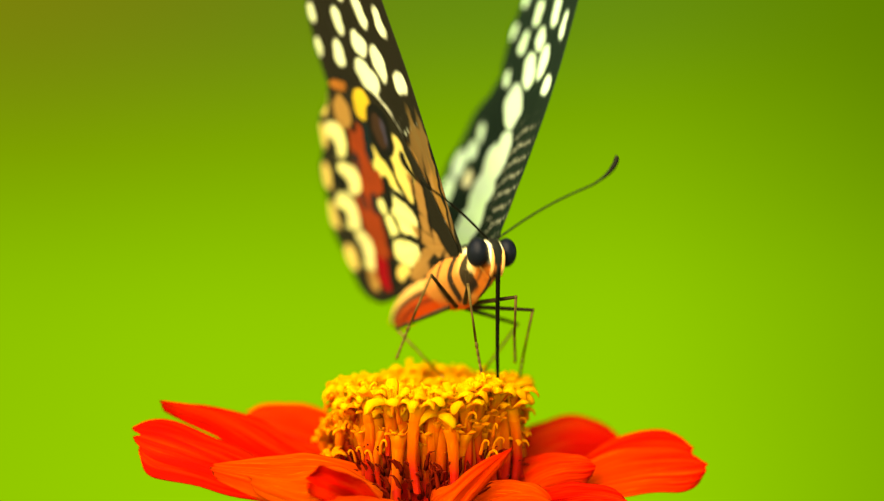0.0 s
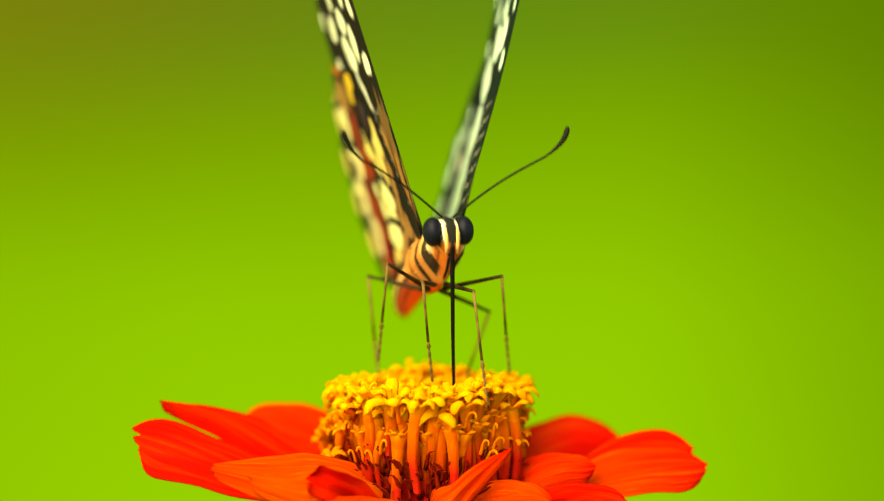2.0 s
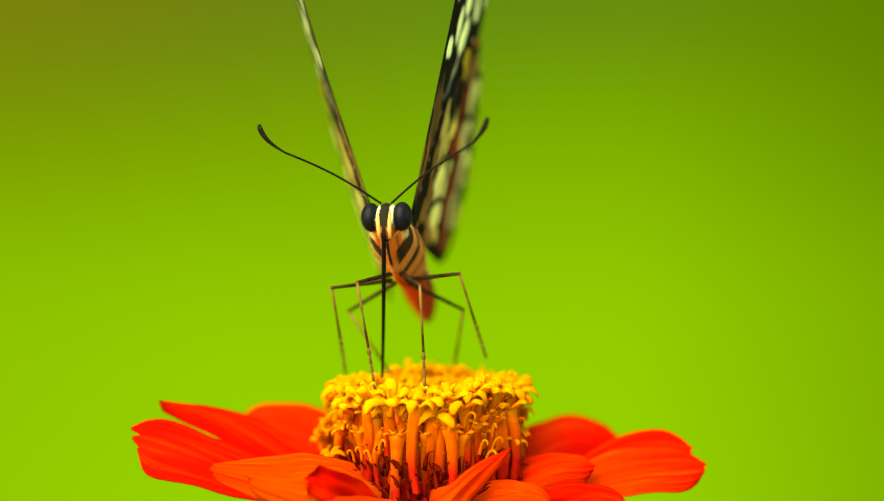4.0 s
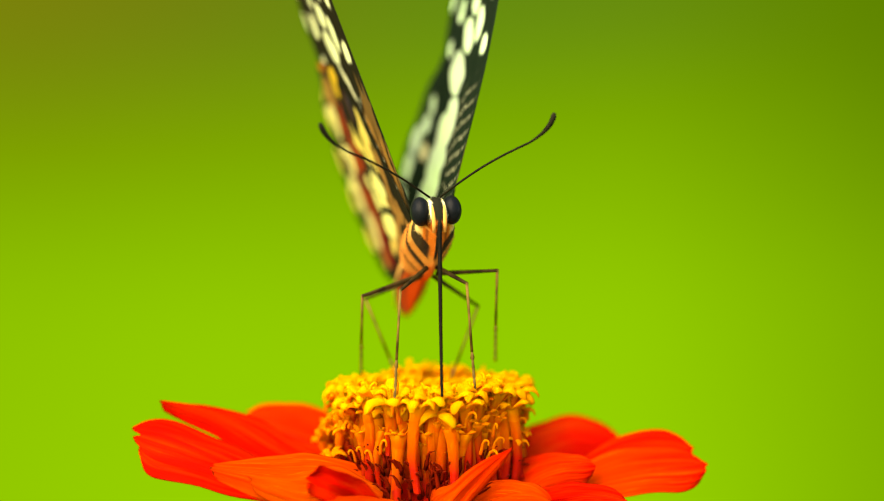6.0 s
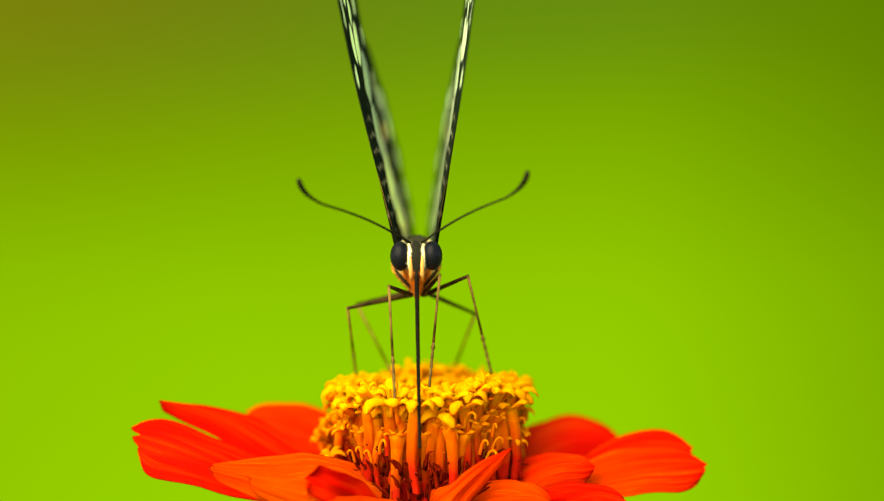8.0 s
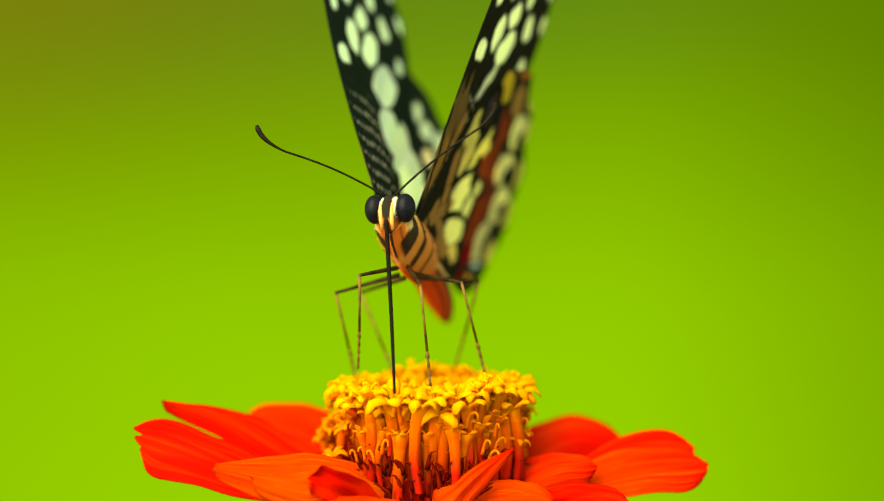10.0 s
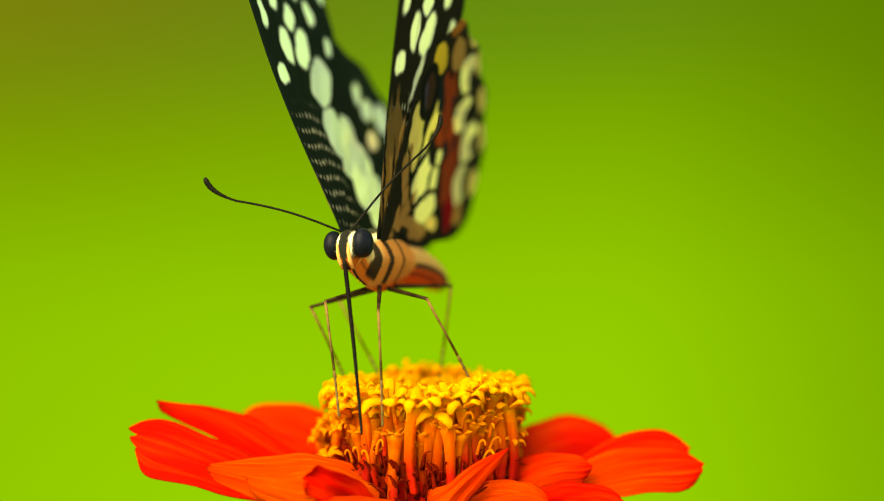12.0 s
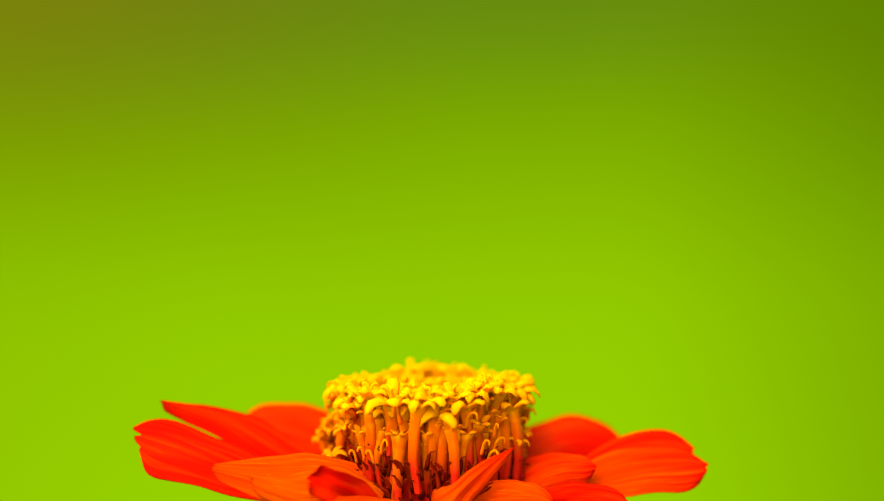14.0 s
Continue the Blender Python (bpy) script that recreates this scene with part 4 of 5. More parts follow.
# right and left wings, in degrees: opening from upright, twist, sweep of the forewing, sweep of the hindwing
WING_ROWS = [(0, 19.2, 19.7, 0, -5.4, -10.2, -1, -9.2, -4), (0.2, 19.3, 18.9, 2.2, 0.6, -9.5, 2, -9.6, -4),
    (0.5, 17.4, 13.2, -1.4, -11.6, -8.5, 6.5, -10.1, -4), (0.7, 20.1, 11.2, 1, -3.4, -8.3, 3.9, -9.3, -4),
    (1, 13.6, 13.7, -3.8, -3.1, -8, 0, -8.1, -4), (1.2, 12.1, 3.3, 1.2, -4, -7, -0.2, -4.4, -4),
    (1.5, 22.5, 17.5, 2.2, 0, -5.4, -0.5, 1.3, -4), (1.7, 18.8, 18, 4.9, -5, -5.4, 0.7, -2.5, -4),
    (2, 15.3, 18.3, -2.7, -4.2, -5.5, 2.6, -8.2, -4), (2.2, 14.4, 11, -0.5, -3.9, -2.5, 3.9, -8.2, -4),
    (2.5, 13.9, 11.5, -4.2, -2.8, 1.9, 5.7, -8.2, 6.6), (2.7, 21.8, 15, 0.3, 0.7, 1.8, 4.6, -8.2, 5.6),
    (3, 33.3, 13, 9, 6, 1.6, 2.8, -8.2, 4.1), (3.2, 29.2, 14.6, 10, 2, 1.6, 2.8, -8.2, 4.1),
    (5.3, 11.8, 10.3, 0.1, 5.6, -3.7, -0.8, -2.8, -4), (5.5, 18.4, 4.1, -1.9, 4.6, -3.7, -0.8, -2.8, -4),
    (5.7, 13.9, 16.5, -4, 2.4, -3.7, -1.2, -4, -4), (6, 17.4, 16.3, -2.3, 7.6, -3.7, -1.7, -5.8, -4),
    (6.2, 15, 15, -2.9, 3, -3.1, -0.4, -6.4, -4), (6.5, 15.6, 11.9, -3.7, -3.6, -2.2, 1.5, -7.4, -4),
    (6.7, 13.3, 7.9, -3.5, -2, -1.3, 0.9, -1.5, 2), (7, 12.9, 12.3, -2.1, 0.9, 0, 0.1, 7.4, 9.2),
    (7.2, 13.9, 16.1, -8.1, -3.9, -1.7, 0.7, 2, 8.4), (7.5, 12.6, 9.2, -8.6, 1.2, -4.3, 1.7, -4, 7.1),
    (7.7, 15.4, 11.7, -3.6, 0.9, -3.2, 2.1, -4, 2), (8, 12, 10.1, -4.1, 1.3, -1.5, 2.8, -4, -4),
    (8.2, 12, 16.1, -12.1, -2.7, -1.5, 2.8, -4, -4), (10.3, 13.8, 22.7, -11.9, 0.9, -5.7, -3.5, -4, -6.8),
    (10.5, 11, 17.6, -6.9, 1.9, -5.7, -3.5, -4, -6.8), (10.7, 11.6, 12.4, -4, 6.1, -3.3, -2.8, -4, -4.1),
    (11, 20.9, 15, -7, 2.9, 0.2, -1.8, -4, 0), (11.2, 15.1, 16.1, -6, 2, -1.9, -1.9, -4, 2.7),
    (11.5, 10.5, 13.9, -9, 0.7, -5, -2.1, -4, 6.8), (11.7, 13.5, 14.5, -7, 4.6, -3.8, -1.4, -4, 3),
    (11.8, 13.4, 26.7, -7.9, -0.5, -3.2, -1, -4, 1.1), (12, 14.3, 17, 1.1, 2.5, -1.9, -0.3, -4, -2.7),
    (12.2, 3.8, 14.8, -12, 1, -3.6, -2, -4, -3.5), (12.5, 12.8, 26.8, -1.6, 1.2, -6.1, -4.7, -4, -4.8),
    (12.7, 14.2, 20.7, -2.3, 2.7, -6.5, -2.8, -4, -2.9), (13, 7.2, 33.6, -14.2, -5.1, -7.2, 0, -4, 0),
    (13.2, 3.6, 26.5, -10.7, 1.3, -5.9, 1.3, -4, -2.3), (13.3, 7.5, 22.4, -4.4, -2.5, -5.2, 2, -4, -3.4),
    (13.4, 24.2, 17.9, 2.4, 2.4, -5.7, 1.1, -4, -5.3), (13.433, 42, 44, 0, 8, -3, 1, -4, -5), (13.467, 82, 92, -4, 22, 0, 6, -4, 3),
    (13.5, 117, 133, -7, 34, 0, 10, -4, 9), (13.6, 105, 112, 0, 0, 0, 0, -4, -4), (13.8, 20, 20, 0, 0, 0, 0, -4, -4),
    (14, 70, 70, 0, 0, 0, 0, -4, -4)]
# where the proboscis enters the disc
TONGUE_ROWS = [(0, 5.98, -2.02, -13.48), (0.2, 5.48, -0.22, -13.31), (0.5, 4.83, -5.83, -13.72), (0.7, 4.61, -5.05, -13.54),
    (1, 4.55, -5.49, -13.59), (1.2, 4.23, -3.03, -13.22), (1.5, 1.42, -4.48, -13.02), (1.7, 2.4, -7.74, -13.75), (2, 1.24, -4.93, -13.08),
    (2.2, 1.42, -4.93, -13.08), (2.5, 0.64, -9.19, -13.95), (2.7, -2.47, 0, -11.82), (3, -6.06, -1.35, -12.97), (3.2, -7.35, 0, -12.43),
    (5.3, -2.61, -4.37, -12.92), (5.5, -1.87, -8.3, -13.67), (5.7, 0.06, -11.1, -14.72), (6, 0, -11.1, -14.72), (6.2, 0.71, -4.26, -12.93),
    (6.5, 1.07, -4.15, -12.95), (6.7, 0.95, -4.6, -13), (7, 0.65, -4.04, -12.9), (7.2, -1.59, -6.73, -13.3), (7.5, -2.22, -8.75, -13.78),
    (7.7, -2.25, -11.1, -14.9), (8, -2.37, -10.88, -14.47), (8.2, -3.39, -3.48, -12.86), (10.3, -5.14, -11.1, -14.72),
    (10.5, -5.62, -10.65, -14.62), (10.7, -5.9, -11.1, -14.9), (11, -6.08, 0, -12.43), (11.2, -2.66, -11.1, -14.9), (11.5, -2.43, -11.1, -15.02),
    (11.7, -7.89, -10.2, -14.86), (11.8, -10.56, -8.75, -15.08), (12, -8.52, -10.54, -15.1), (12.2, -7.48, -10.32, -14.84),
    (12.5, -7.78, -6.05, -13.81), (12.7, -6.99, -6.95, -13.86), (13, -11.39, 0, -13.64), (13.2, -10.96, -6.05, -14.58), (13.3, -11.09, 0, -13.03),
    (13.4, -12.09, 0, -12.03), (13.5, -15, -8, 12), (14, -150, 100, 160)]
# sideways sway of the flower head in mm
SWAY_ROWS = [(0, 0), (0.5, 0.18), (1, 0.27), (1.5, -0.27), (2, 0), (2.5, 0.12), (3, -0.12), (5.5, -0.06), (6, 0), (6.5, 0), (7, 0), (7.5, -0.18),
    (8, -0.09), (10.5, 0.18), (11, -0.54), (11.5, -0.06), (12, -0.36), (12.5, -0.06), (13, -0.21), (13.5, -0.3), (14, 0.09)]
# bearing and height of each knee from its hip, in degrees
KNEE_ROWS = {}
# where each foot stands
FOOT_ROWS = {}
KNEE_ROWS["R1"] = [(0, -22.7, 11.01), (0.2, -18.87, -29.14), (0.5, -22.14, 14.77), (0.7, -22.98, 19.62), (1, -21.33, 20.14), (1.2, -12.06, -25.36),
    (1.5, -8.9, -32.94), (1.7, -23.31, -33.09), (2, -22.57, -3.92), (2.2, -17.14, 7.74), (2.5, -9.42, -25.19), (2.7, -16.04, -32.13),
    (3, -16.76, -28.42), (3.2, -20.64, -35.41), (5.3, -16.93, 15.45), (5.5, -32.41, -25.5), (5.7, -39.58, -22.66), (6, -37.94, -27.34),
    (6.2, -40.86, -28.05), (6.5, -34.9, -14.55), (6.7, -25.13, 15.88), (7, -27.61, -32.21), (7.2, -20.67, -33.17), (7.5, -24.8, -35.67),
    (7.7, -18.83, -9.59), (8, -19.4, 14.87), (8.2, -10.74, -39.46), (10.3, -20.12, -14.06), (10.5, -13.1, 7.85), (10.7, -10.28, 26.68),
    (11, -34.38, -23.94), (11.2, -16.16, -41.04), (11.5, -24.84, -25.76), (11.7, -13.41, -16.19), (11.8, -21.97, -33.53), (12, -17.58, -7.2),
    (12.2, -12.84, -3.1), (12.5, -15.55, 8.11), (12.7, -13.36, 17.71), (13, -13.81, -15.53), (13.2, -11.65, -12.95), (13.3, -12.81, -11.92),
    (13.4, 9.69, -24.86), (13.5, 9.69, -24.86), (13.6, 9.69, -24.86), (13.8, 9.69, -24.86), (14, 9.69, -24.86)]
FOOT_ROWS["R1"] = [(0, 4.11, -3.12, -13.21), (0.2, 3.94, -2.72, -13.14), (0.5, 4.06, -2.62, -13.16), (0.7, 4.23, -3.02, -13.22),
    (1, 4.11, -3.12, -13.21), (1.2, 3.64, -2.92, -13.12), (1.5, -1.14, -1.61, -12.63), (1.7, -0.94, -7.06, -13.37), (2, -1.13, -4.43, -12.91),
    (2.2, -0.66, -2.41, -12.71), (2.5, -1.13, -3.73, -12.83), (2.7, -4.43, -9.08, -14.03), (3, -8.08, -3.83, -13.53), (3.2, -8.14, -3.83, -13.53),
    (5.3, -4.77, -9.28, -14.11), (5.5, -4.89, -9.28, -14.11), (5.7, -5.01, -9.18, -14.13), (6, -4.88, -9.48, -14.2), (6.2, -4.88, -9.69, -14.23),
    (6.5, -4.59, -9.58, -14.19), (6.7, -4.59, -9.69, -14.23), (7, -4.58, -10.39, -14.42), (7.2, -4.75, -10.29, -14.43),
    (7.5, -5.05, -10.09, -14.41), (7.7, -5.06, -9.58, -14.25), (8, -4.88, -9.48, -14.2), (8.2, -5.47, -9.08, -14.14), (10.3, -8.95, -0.9, -13.52),
    (10.5, -8.95, -0.9, -13.52), (10.7, -8.57, 0.52, -13.41), (11, -10.74, -4.23, -14.25), (11.2, -4.19, -9.38, -14.1),
    (11.5, -4.86, -11.1, -14.72), (11.7, -8.48, -6.15, -13.98), (11.8, -10.19, 3.44, -13.81), (12, -10.74, -8.57, -15.1),
    (12.2, -10.14, -4.43, -14.1), (12.5, -9.96, -2.72, -13.87), (12.7, -9.83, -1.4, -13.75), (13, -10.28, -2.31, -13.92),
    (13.2, -10.21, -2.41, -13.91), (13.3, -10.04, -3.83, -14.01), (13.4, -10.25, -3.12, -13.99), (13.5, -14.5, -28.1, 19), (13.6, -35, -6, 75),
    (13.8, -83, 54, 141), (14, -153, 114, 201)]
KNEE_ROWS["R2"] = [(0, -48.15, 24.67), (0.2, -59.33, 3.79), (0.5, -50.96, 28.62), (0.7, -47.94, 31.52), (1, -49.16, 34.56), (1.2, -43.69, 17.74),
    (1.5, -49.52, 4.34), (1.7, -53.65, 3.07), (2, -50.69, 19.35), (2.2, -44.45, 35.48), (2.5, -49.07, 3.91), (2.7, -46.34, 3.54),
    (3, -38.25, -1.34), (3.2, -53.78, -19.49), (5.3, -56.15, 0.73), (5.5, -73.6, -17.83), (5.7, -91.57, -13.12), (6, -83.79, -16.95),
    (6.2, -84.45, -19.39), (6.5, -74.82, -11.42), (6.7, -68.92, 0.89), (7, -92.65, -12.92), (7.2, -81.83, -17.16), (7.5, -90.08, -19),
    (7.7, -77.5, -17.32), (8, -68.51, -7.51), (8.2, -76.97, -20.47), (10.3, -77.51, -16.54), (10.5, -71.21, -13.22), (10.7, -53.42, 2.55),
    (11, -83.84, -15.34), (11.2, -87.18, -13.24), (11.5, -89.11, -11.02), (11.7, -57.23, -11.03), (11.8, -59.9, -10.2), (12, -64.22, -10.02),
    (12.2, -65.67, -12.84), (12.5, -64.9, -8.9), (12.7, -64.86, -5.46), (13, -57.43, -17.7), (13.2, -62.2, -16.61), (13.3, -67.8, -16.11),
    (13.4, -30.09, -34.86), (13.5, -30.09, -34.86), (13.6, -30.09, -34.86), (13.8, -30.09, -34.86), (14, -30.09, -34.86)]
FOOT_ROWS["R2"] = [(0, -5.51, 1.22, -12.9), (0.2, -6.31, -3.42, -13.17), (0.5, -6.29, -3.93, -13.22), (0.7, -5.54, -0.29, -12.87),
    (1, -5.57, 1.22, -12.9), (1.2, -5.64, -1, -12.9), (1.5, -7, 0.52, -13.11), (1.7, -6.4, 0.72, -13.01), (2, -7, 0.52, -13.11),
    (2.2, -6.75, 0.11, -13.05), (2.5, -7.38, 1.12, -13.19), (2.7, -7.29, -2.11, -13.23), (3, -8.48, 3.44, -12.89), (3.2, -10.62, 3.34, -14.11),
    (5.3, -9.28, 3.44, -12.89), (5.5, -8.97, 3.44, -12.89), (5.7, -8.79, 3.44, -12.89), (6, -8.79, 3.44, -12.89), (6.2, -8.67, 3.44, -12.89),
    (6.5, -8.6, 3.44, -12.89), (6.7, -8.6, 3.44, -12.89), (7, -9.03, 3.44, -12.89), (7.2, -9.58, 3.44, -12.89), (7.5, -9.52, 3.44, -12.89),
    (7.7, -9.52, 3.44, -12.89), (8, -9.4, 3.44, -13.01), (8.2, -9.7, 3.44, -13.2), (10.3, -9.52, 3.44, -13.2), (10.5, -9.89, 3.55, -13.83),
    (10.7, -9.89, 3.44, -13.2), (11, -10, 3.34, -12.57), (11.2, -8.79, 3.44, -12.77), (11.5, -9.09, 3.44, -12.89), (11.7, -9.7, 3.44, -13.2),
    (11.8, -10.18, -4.84, -14.16), (12, -10.62, 3.44, -13.81), (12.2, -10.13, 3.44, -13.5), (12.5, -10.43, 3.34, -12.88),
    (12.7, -10.13, 3.44, -13.2), (13, -11.23, 3.44, -13.81), (13.2, -10.93, 3.44, -13.81), (13.3, -10.74, 3.44, -13.5), (13.4, -11.1, 3.24, -12.56),
    (13.5, -14.5, -20.1, 19), (13.6, -35, 2, 75), (13.8, -83, 62, 141), (14, -153, 122, 201)]
KNEE_ROWS["R3"] = [(0, -146.78, -15.15), (0.2, -139.89, -21.45), (0.5, -152.78, -22.71), (0.7, -152.08, -22.34), (1, -145.52, -12.01),
    (1.2, -132.6, -15.32), (1.5, -145.34, -16.02), (1.7, -127.59, -3.96), (2, -127.4, 19.27), (2.2, -134.49, 14.98), (2.5, -107.66, 14.44),
    (2.7, -117.57, 9.87), (3, -118.88, -7.2), (3.2, -125.42, -19.52), (5.3, -112.62, -10.95), (5.5, -133.44, -8.95), (5.7, -124.9, -6.12),
    (6, -129.04, -8.44), (6.2, -129.25, -11.74), (6.5, -136.55, -11.19), (6.7, -139.81, -10.92), (7, -124.17, -5.53), (7.2, -131.52, -5.47),
    (7.5, -127.55, -10.37), (7.7, -121.26, -18.06), (8, -122.09, -14.16), (8.2, -121.64, -6.42), (10.3, -122.27, -2.51), (10.5, -116.44, -3.87),
    (10.7, -109.54, -3.07), (11, -126.47, -1.31), (11.2, -121.32, 4.69), (11.5, -124.65, 5.64), (11.7, -110.22, 2.65), (11.8, -103.01, -7.94),
    (12, -112.17, -7.16), (12.2, -106.63, -4.88), (12.5, -103.1, -2.01), (12.7, -101.31, -1.95), (13, -110.46, 3.21), (13.2, -110.67, 5.02),
    (13.3, -114.54, 1.39), (13.4, -103.06, -20.12), (13.5, -103.06, -20.12), (13.6, -103.06, -20.12), (13.8, -103.06, -20.12), (14, -103.06, -20.12)]
FOOT_ROWS["R3"] = [(0, -1.35, 4.96, -12.78), (0.2, -0.74, 4.96, -12.97), (0.5, -1.96, 4.96, -12.47), (0.7, -2.21, 4.96, -12.66),
    (1, -2.27, 4.96, -12.66), (1.2, -2.39, 4.96, -12.66), (1.5, -3.01, 4.96, -12.66), (1.7, -5.46, 4.86, -12.46), (2, -7.11, 4.76, -12.45),
    (2.2, -6.68, 4.76, -12.45), (2.5, -6.5, 4.86, -13.08), (2.7, -6.87, 4.76, -12.45), (3, -6.38, 4.76, -12.45), (3.2, -6.38, 4.86, -12.77),
    (5.3, -6.07, 4.86, -12.77), (5.5, -5.64, 4.86, -12.77), (5.7, -5.46, 4.86, -12.77), (6, -5.46, 4.86, -12.77), (6.2, -5.34, 4.86, -12.77),
    (6.5, -5.34, 4.86, -12.77), (6.7, -5.64, 4.86, -12.77), (7, -5.34, 4.86, -12.77), (7.2, -5.34, 4.86, -12.77), (7.5, -5.77, 4.86, -12.77),
    (7.7, -5.95, 4.86, -12.77), (8, -5.95, 4.86, -12.77), (8.2, -5.64, -1, -12.9), (10.3, -5.77, 4.86, -12.46), (10.5, -6.07, 4.86, -12.77),
    (10.7, -6.56, 4.76, -12.45), (11, -6.68, 4.76, -12.45), (11.2, -5.58, 4.86, -12.77), (11.5, -6.19, 4.86, -12.46), (11.7, -6.5, 4.86, -13.08),
    (11.8, -6.56, 4.86, -13.08), (12, -7.3, 4.86, -13.08), (12.2, -6.56, 4.86, -13.08), (12.5, -6.99, 4.86, -13.08), (12.7, -6.99, 4.86, -13.08),
    (13, -6.99, 4.86, -13.08), (13.2, -6.99, 4.86, -13.08), (13.3, -7.3, 4.86, -13.08), (13.4, -7.3, 4.76, -12.76), (13.5, -14.5, -12.1, 19),
    (13.6, -35, 10, 75), (13.8, -83, 70, 141), (14, -153, 130, 201)]
KNEE_ROWS["L1"] = [(0, 10.71, 0.16), (0.2, 23.34, -35.13), (0.5, 9.41, 12.66), (0.7, 5.77, 2.47), (1, 9.79, 15.11), (1.2, 17.93, -8.58),
    (1.5, 20.16, -33.33), (1.7, 20.64, -38.4), (2, 11.14, -14.36), (2.2, 17, 15.53), (2.5, 44.07, -34.68), (2.7, 41.42, -35.07), (3, 26.33, -36.05),
    (3.2, 32.45, -41.14), (5.3, 17.76, 18.47), (5.5, 19.9, -15.85), (5.7, 13.7, -25.21), (6, 16.12, -27.13), (6.2, 13.27, -25.56),
    (6.5, 11.46, -0.18), (6.7, 16.89, 29.76), (7, 24.48, -21.32), (7.2, 34.89, -21.21), (7.5, 22.45, -34.19), (7.7, 14.88, -5.42),
    (8, 15.92, 23.82), (8.2, 39.87, -33.84), (10.3, 27.05, -28.82), (10.5, 29.61, -11.98), (10.7, 26.71, 11.69), (11, 21.24, -32.66),
    (11.2, 14.57, -28.73), (11.5, 13.82, -25.08), (11.7, 33.33, -16.88), (11.8, 17.75, -24.07), (12, 20.88, -18.15), (12.2, 21.09, -33.42),
    (12.5, 16.64, -26.85), (12.7, 20.11, -13.41), (13, 33.57, -51.59), (13.2, 28.29, -48.48), (13.3, 22.42, -45.68), (13.4, 63.21, -46.37),
    (13.5, 63.21, -46.37), (13.6, 63.21, -46.37), (13.8, 63.21, -46.37), (14, 63.21, -46.37)]
FOOT_ROWS["L1"] = [(0, 7.69, 3.55, -13.83), (0.2, 7.93, 1.32, -13.95), (0.5, 7.23, -4.43, -14.04), (0.7, 6.55, -5.65, -14.05),
    (1, 6.69, -4.94, -13.97), (1.2, 7.03, -5.24, -14.11), (1.5, 4.44, -8.47, -14.23), (1.7, 4.81, -3.83, -13.41), (2, 4.55, -8.47, -14.23),
    (2.2, 4.52, -3.63, -13.32), (2.5, 4.06, -2.62, -13.16), (2.7, 3.95, -1.91, -13.08), (3, -2.29, -7.46, -13.49), (3.2, -1.87, -7.97, -13.6),
    (5.3, -1.6, -4.84, -12.97), (5.5, 2.99, -7.56, -13.77), (5.7, 3.27, -8.57, -14.04), (6, 3.4, -7.46, -13.79), (6.2, 3.29, -7.16, -13.71),
    (6.5, 2.43, -4.74, -13.16), (6.7, 1.95, -4.94, -13.14), (7, 2.6, -5.65, -13.33), (7.2, 2.6, -5.65, -13.33), (7.5, -0.06, -5.34, -13.08),
    (7.7, -1.41, -7.26, -13.4), (8, -1.29, -6.76, -13.3), (8.2, -1.12, -6.76, -13.3), (10.3, -1.23, -6.76, -13.3), (10.5, -1.41, -6.76, -13.3),
    (10.7, -1.7, -7.26, -13.4), (11, -2.11, -7.56, -13.48), (11.2, -1.29, -6.76, -13.3), (11.5, -1.58, -7.56, -13.48), (11.7, -1.7, -7.26, -13.4),
    (11.8, -6.94, -8.57, -14.22), (12, -6.15, -9.99, -14.48), (12.2, -5.75, -9.69, -14.35), (12.5, -5.74, -10.09, -14.46),
    (12.7, -5.64, -9.69, -14.35), (13, -5.93, -9.58, -14.36), (13.2, -5.75, -9.69, -14.35), (13.3, -5.75, -9.69, -14.35),
    (13.4, -6.13, -10.8, -14.77), (13.5, -8.5, -28.1, 19), (13.6, -29, -6, 75), (13.8, -77, 54, 141), (14, -147, 114, 201)]
KNEE_ROWS["L2"] = [(0, 45.64, -6.31), (0.2, 64.46, -31.94), (0.5, 64.36, -9.21), (0.7, 63.37, -3.41), (1, 51.28, -2.44), (1.2, 59.73, -14.75),
    (1.5, 54.59, 11.17), (1.7, 50.37, -12.21), (2, 48.58, 3.4), (2.2, 54.75, 23.19), (2.5, 62.69, -5.9), (2.7, 71, -6.11), (3, 66.57, -1.52),
    (3.2, 66.18, -11.18), (5.3, 53.49, 16.98), (5.5, 51.73, -0.29), (5.7, 49.76, -5.57), (6, 54.68, -8.05), (6.2, 51.07, -10.76),
    (6.5, 52.05, 4.62), (6.7, 51.91, 24.96), (7, 60.03, -8.02), (7.2, 53.44, -5.97), (7.5, 51.08, -9.17), (7.7, 48.61, 3.82), (8, 43.71, 20.85),
    (8.2, 64.42, -12.75), (10.3, 61.78, -16.85), (10.5, 60.84, -5.96), (10.7, 55.5, 13.5), (11, 62.28, -13.53), (11.2, 53.02, -14.69),
    (11.5, 54.73, -12.1), (11.7, 67.98, -10.27), (11.8, 62.48, -17.07), (12, 57.74, -10.74), (12.2, 62.19, -16.85), (12.5, 57.41, -16.12),
    (12.7, 54.91, -5.27), (13, 78.95, -30.22), (13.2, 74.36, -22.89), (13.3, 72.02, -20.88), (13.4, 97.32, -19.01), (13.5, 97.32, -19.01),
    (13.6, 97.32, -19.01), (13.8, 97.32, -19.01), (14, 97.32, -19.01)]
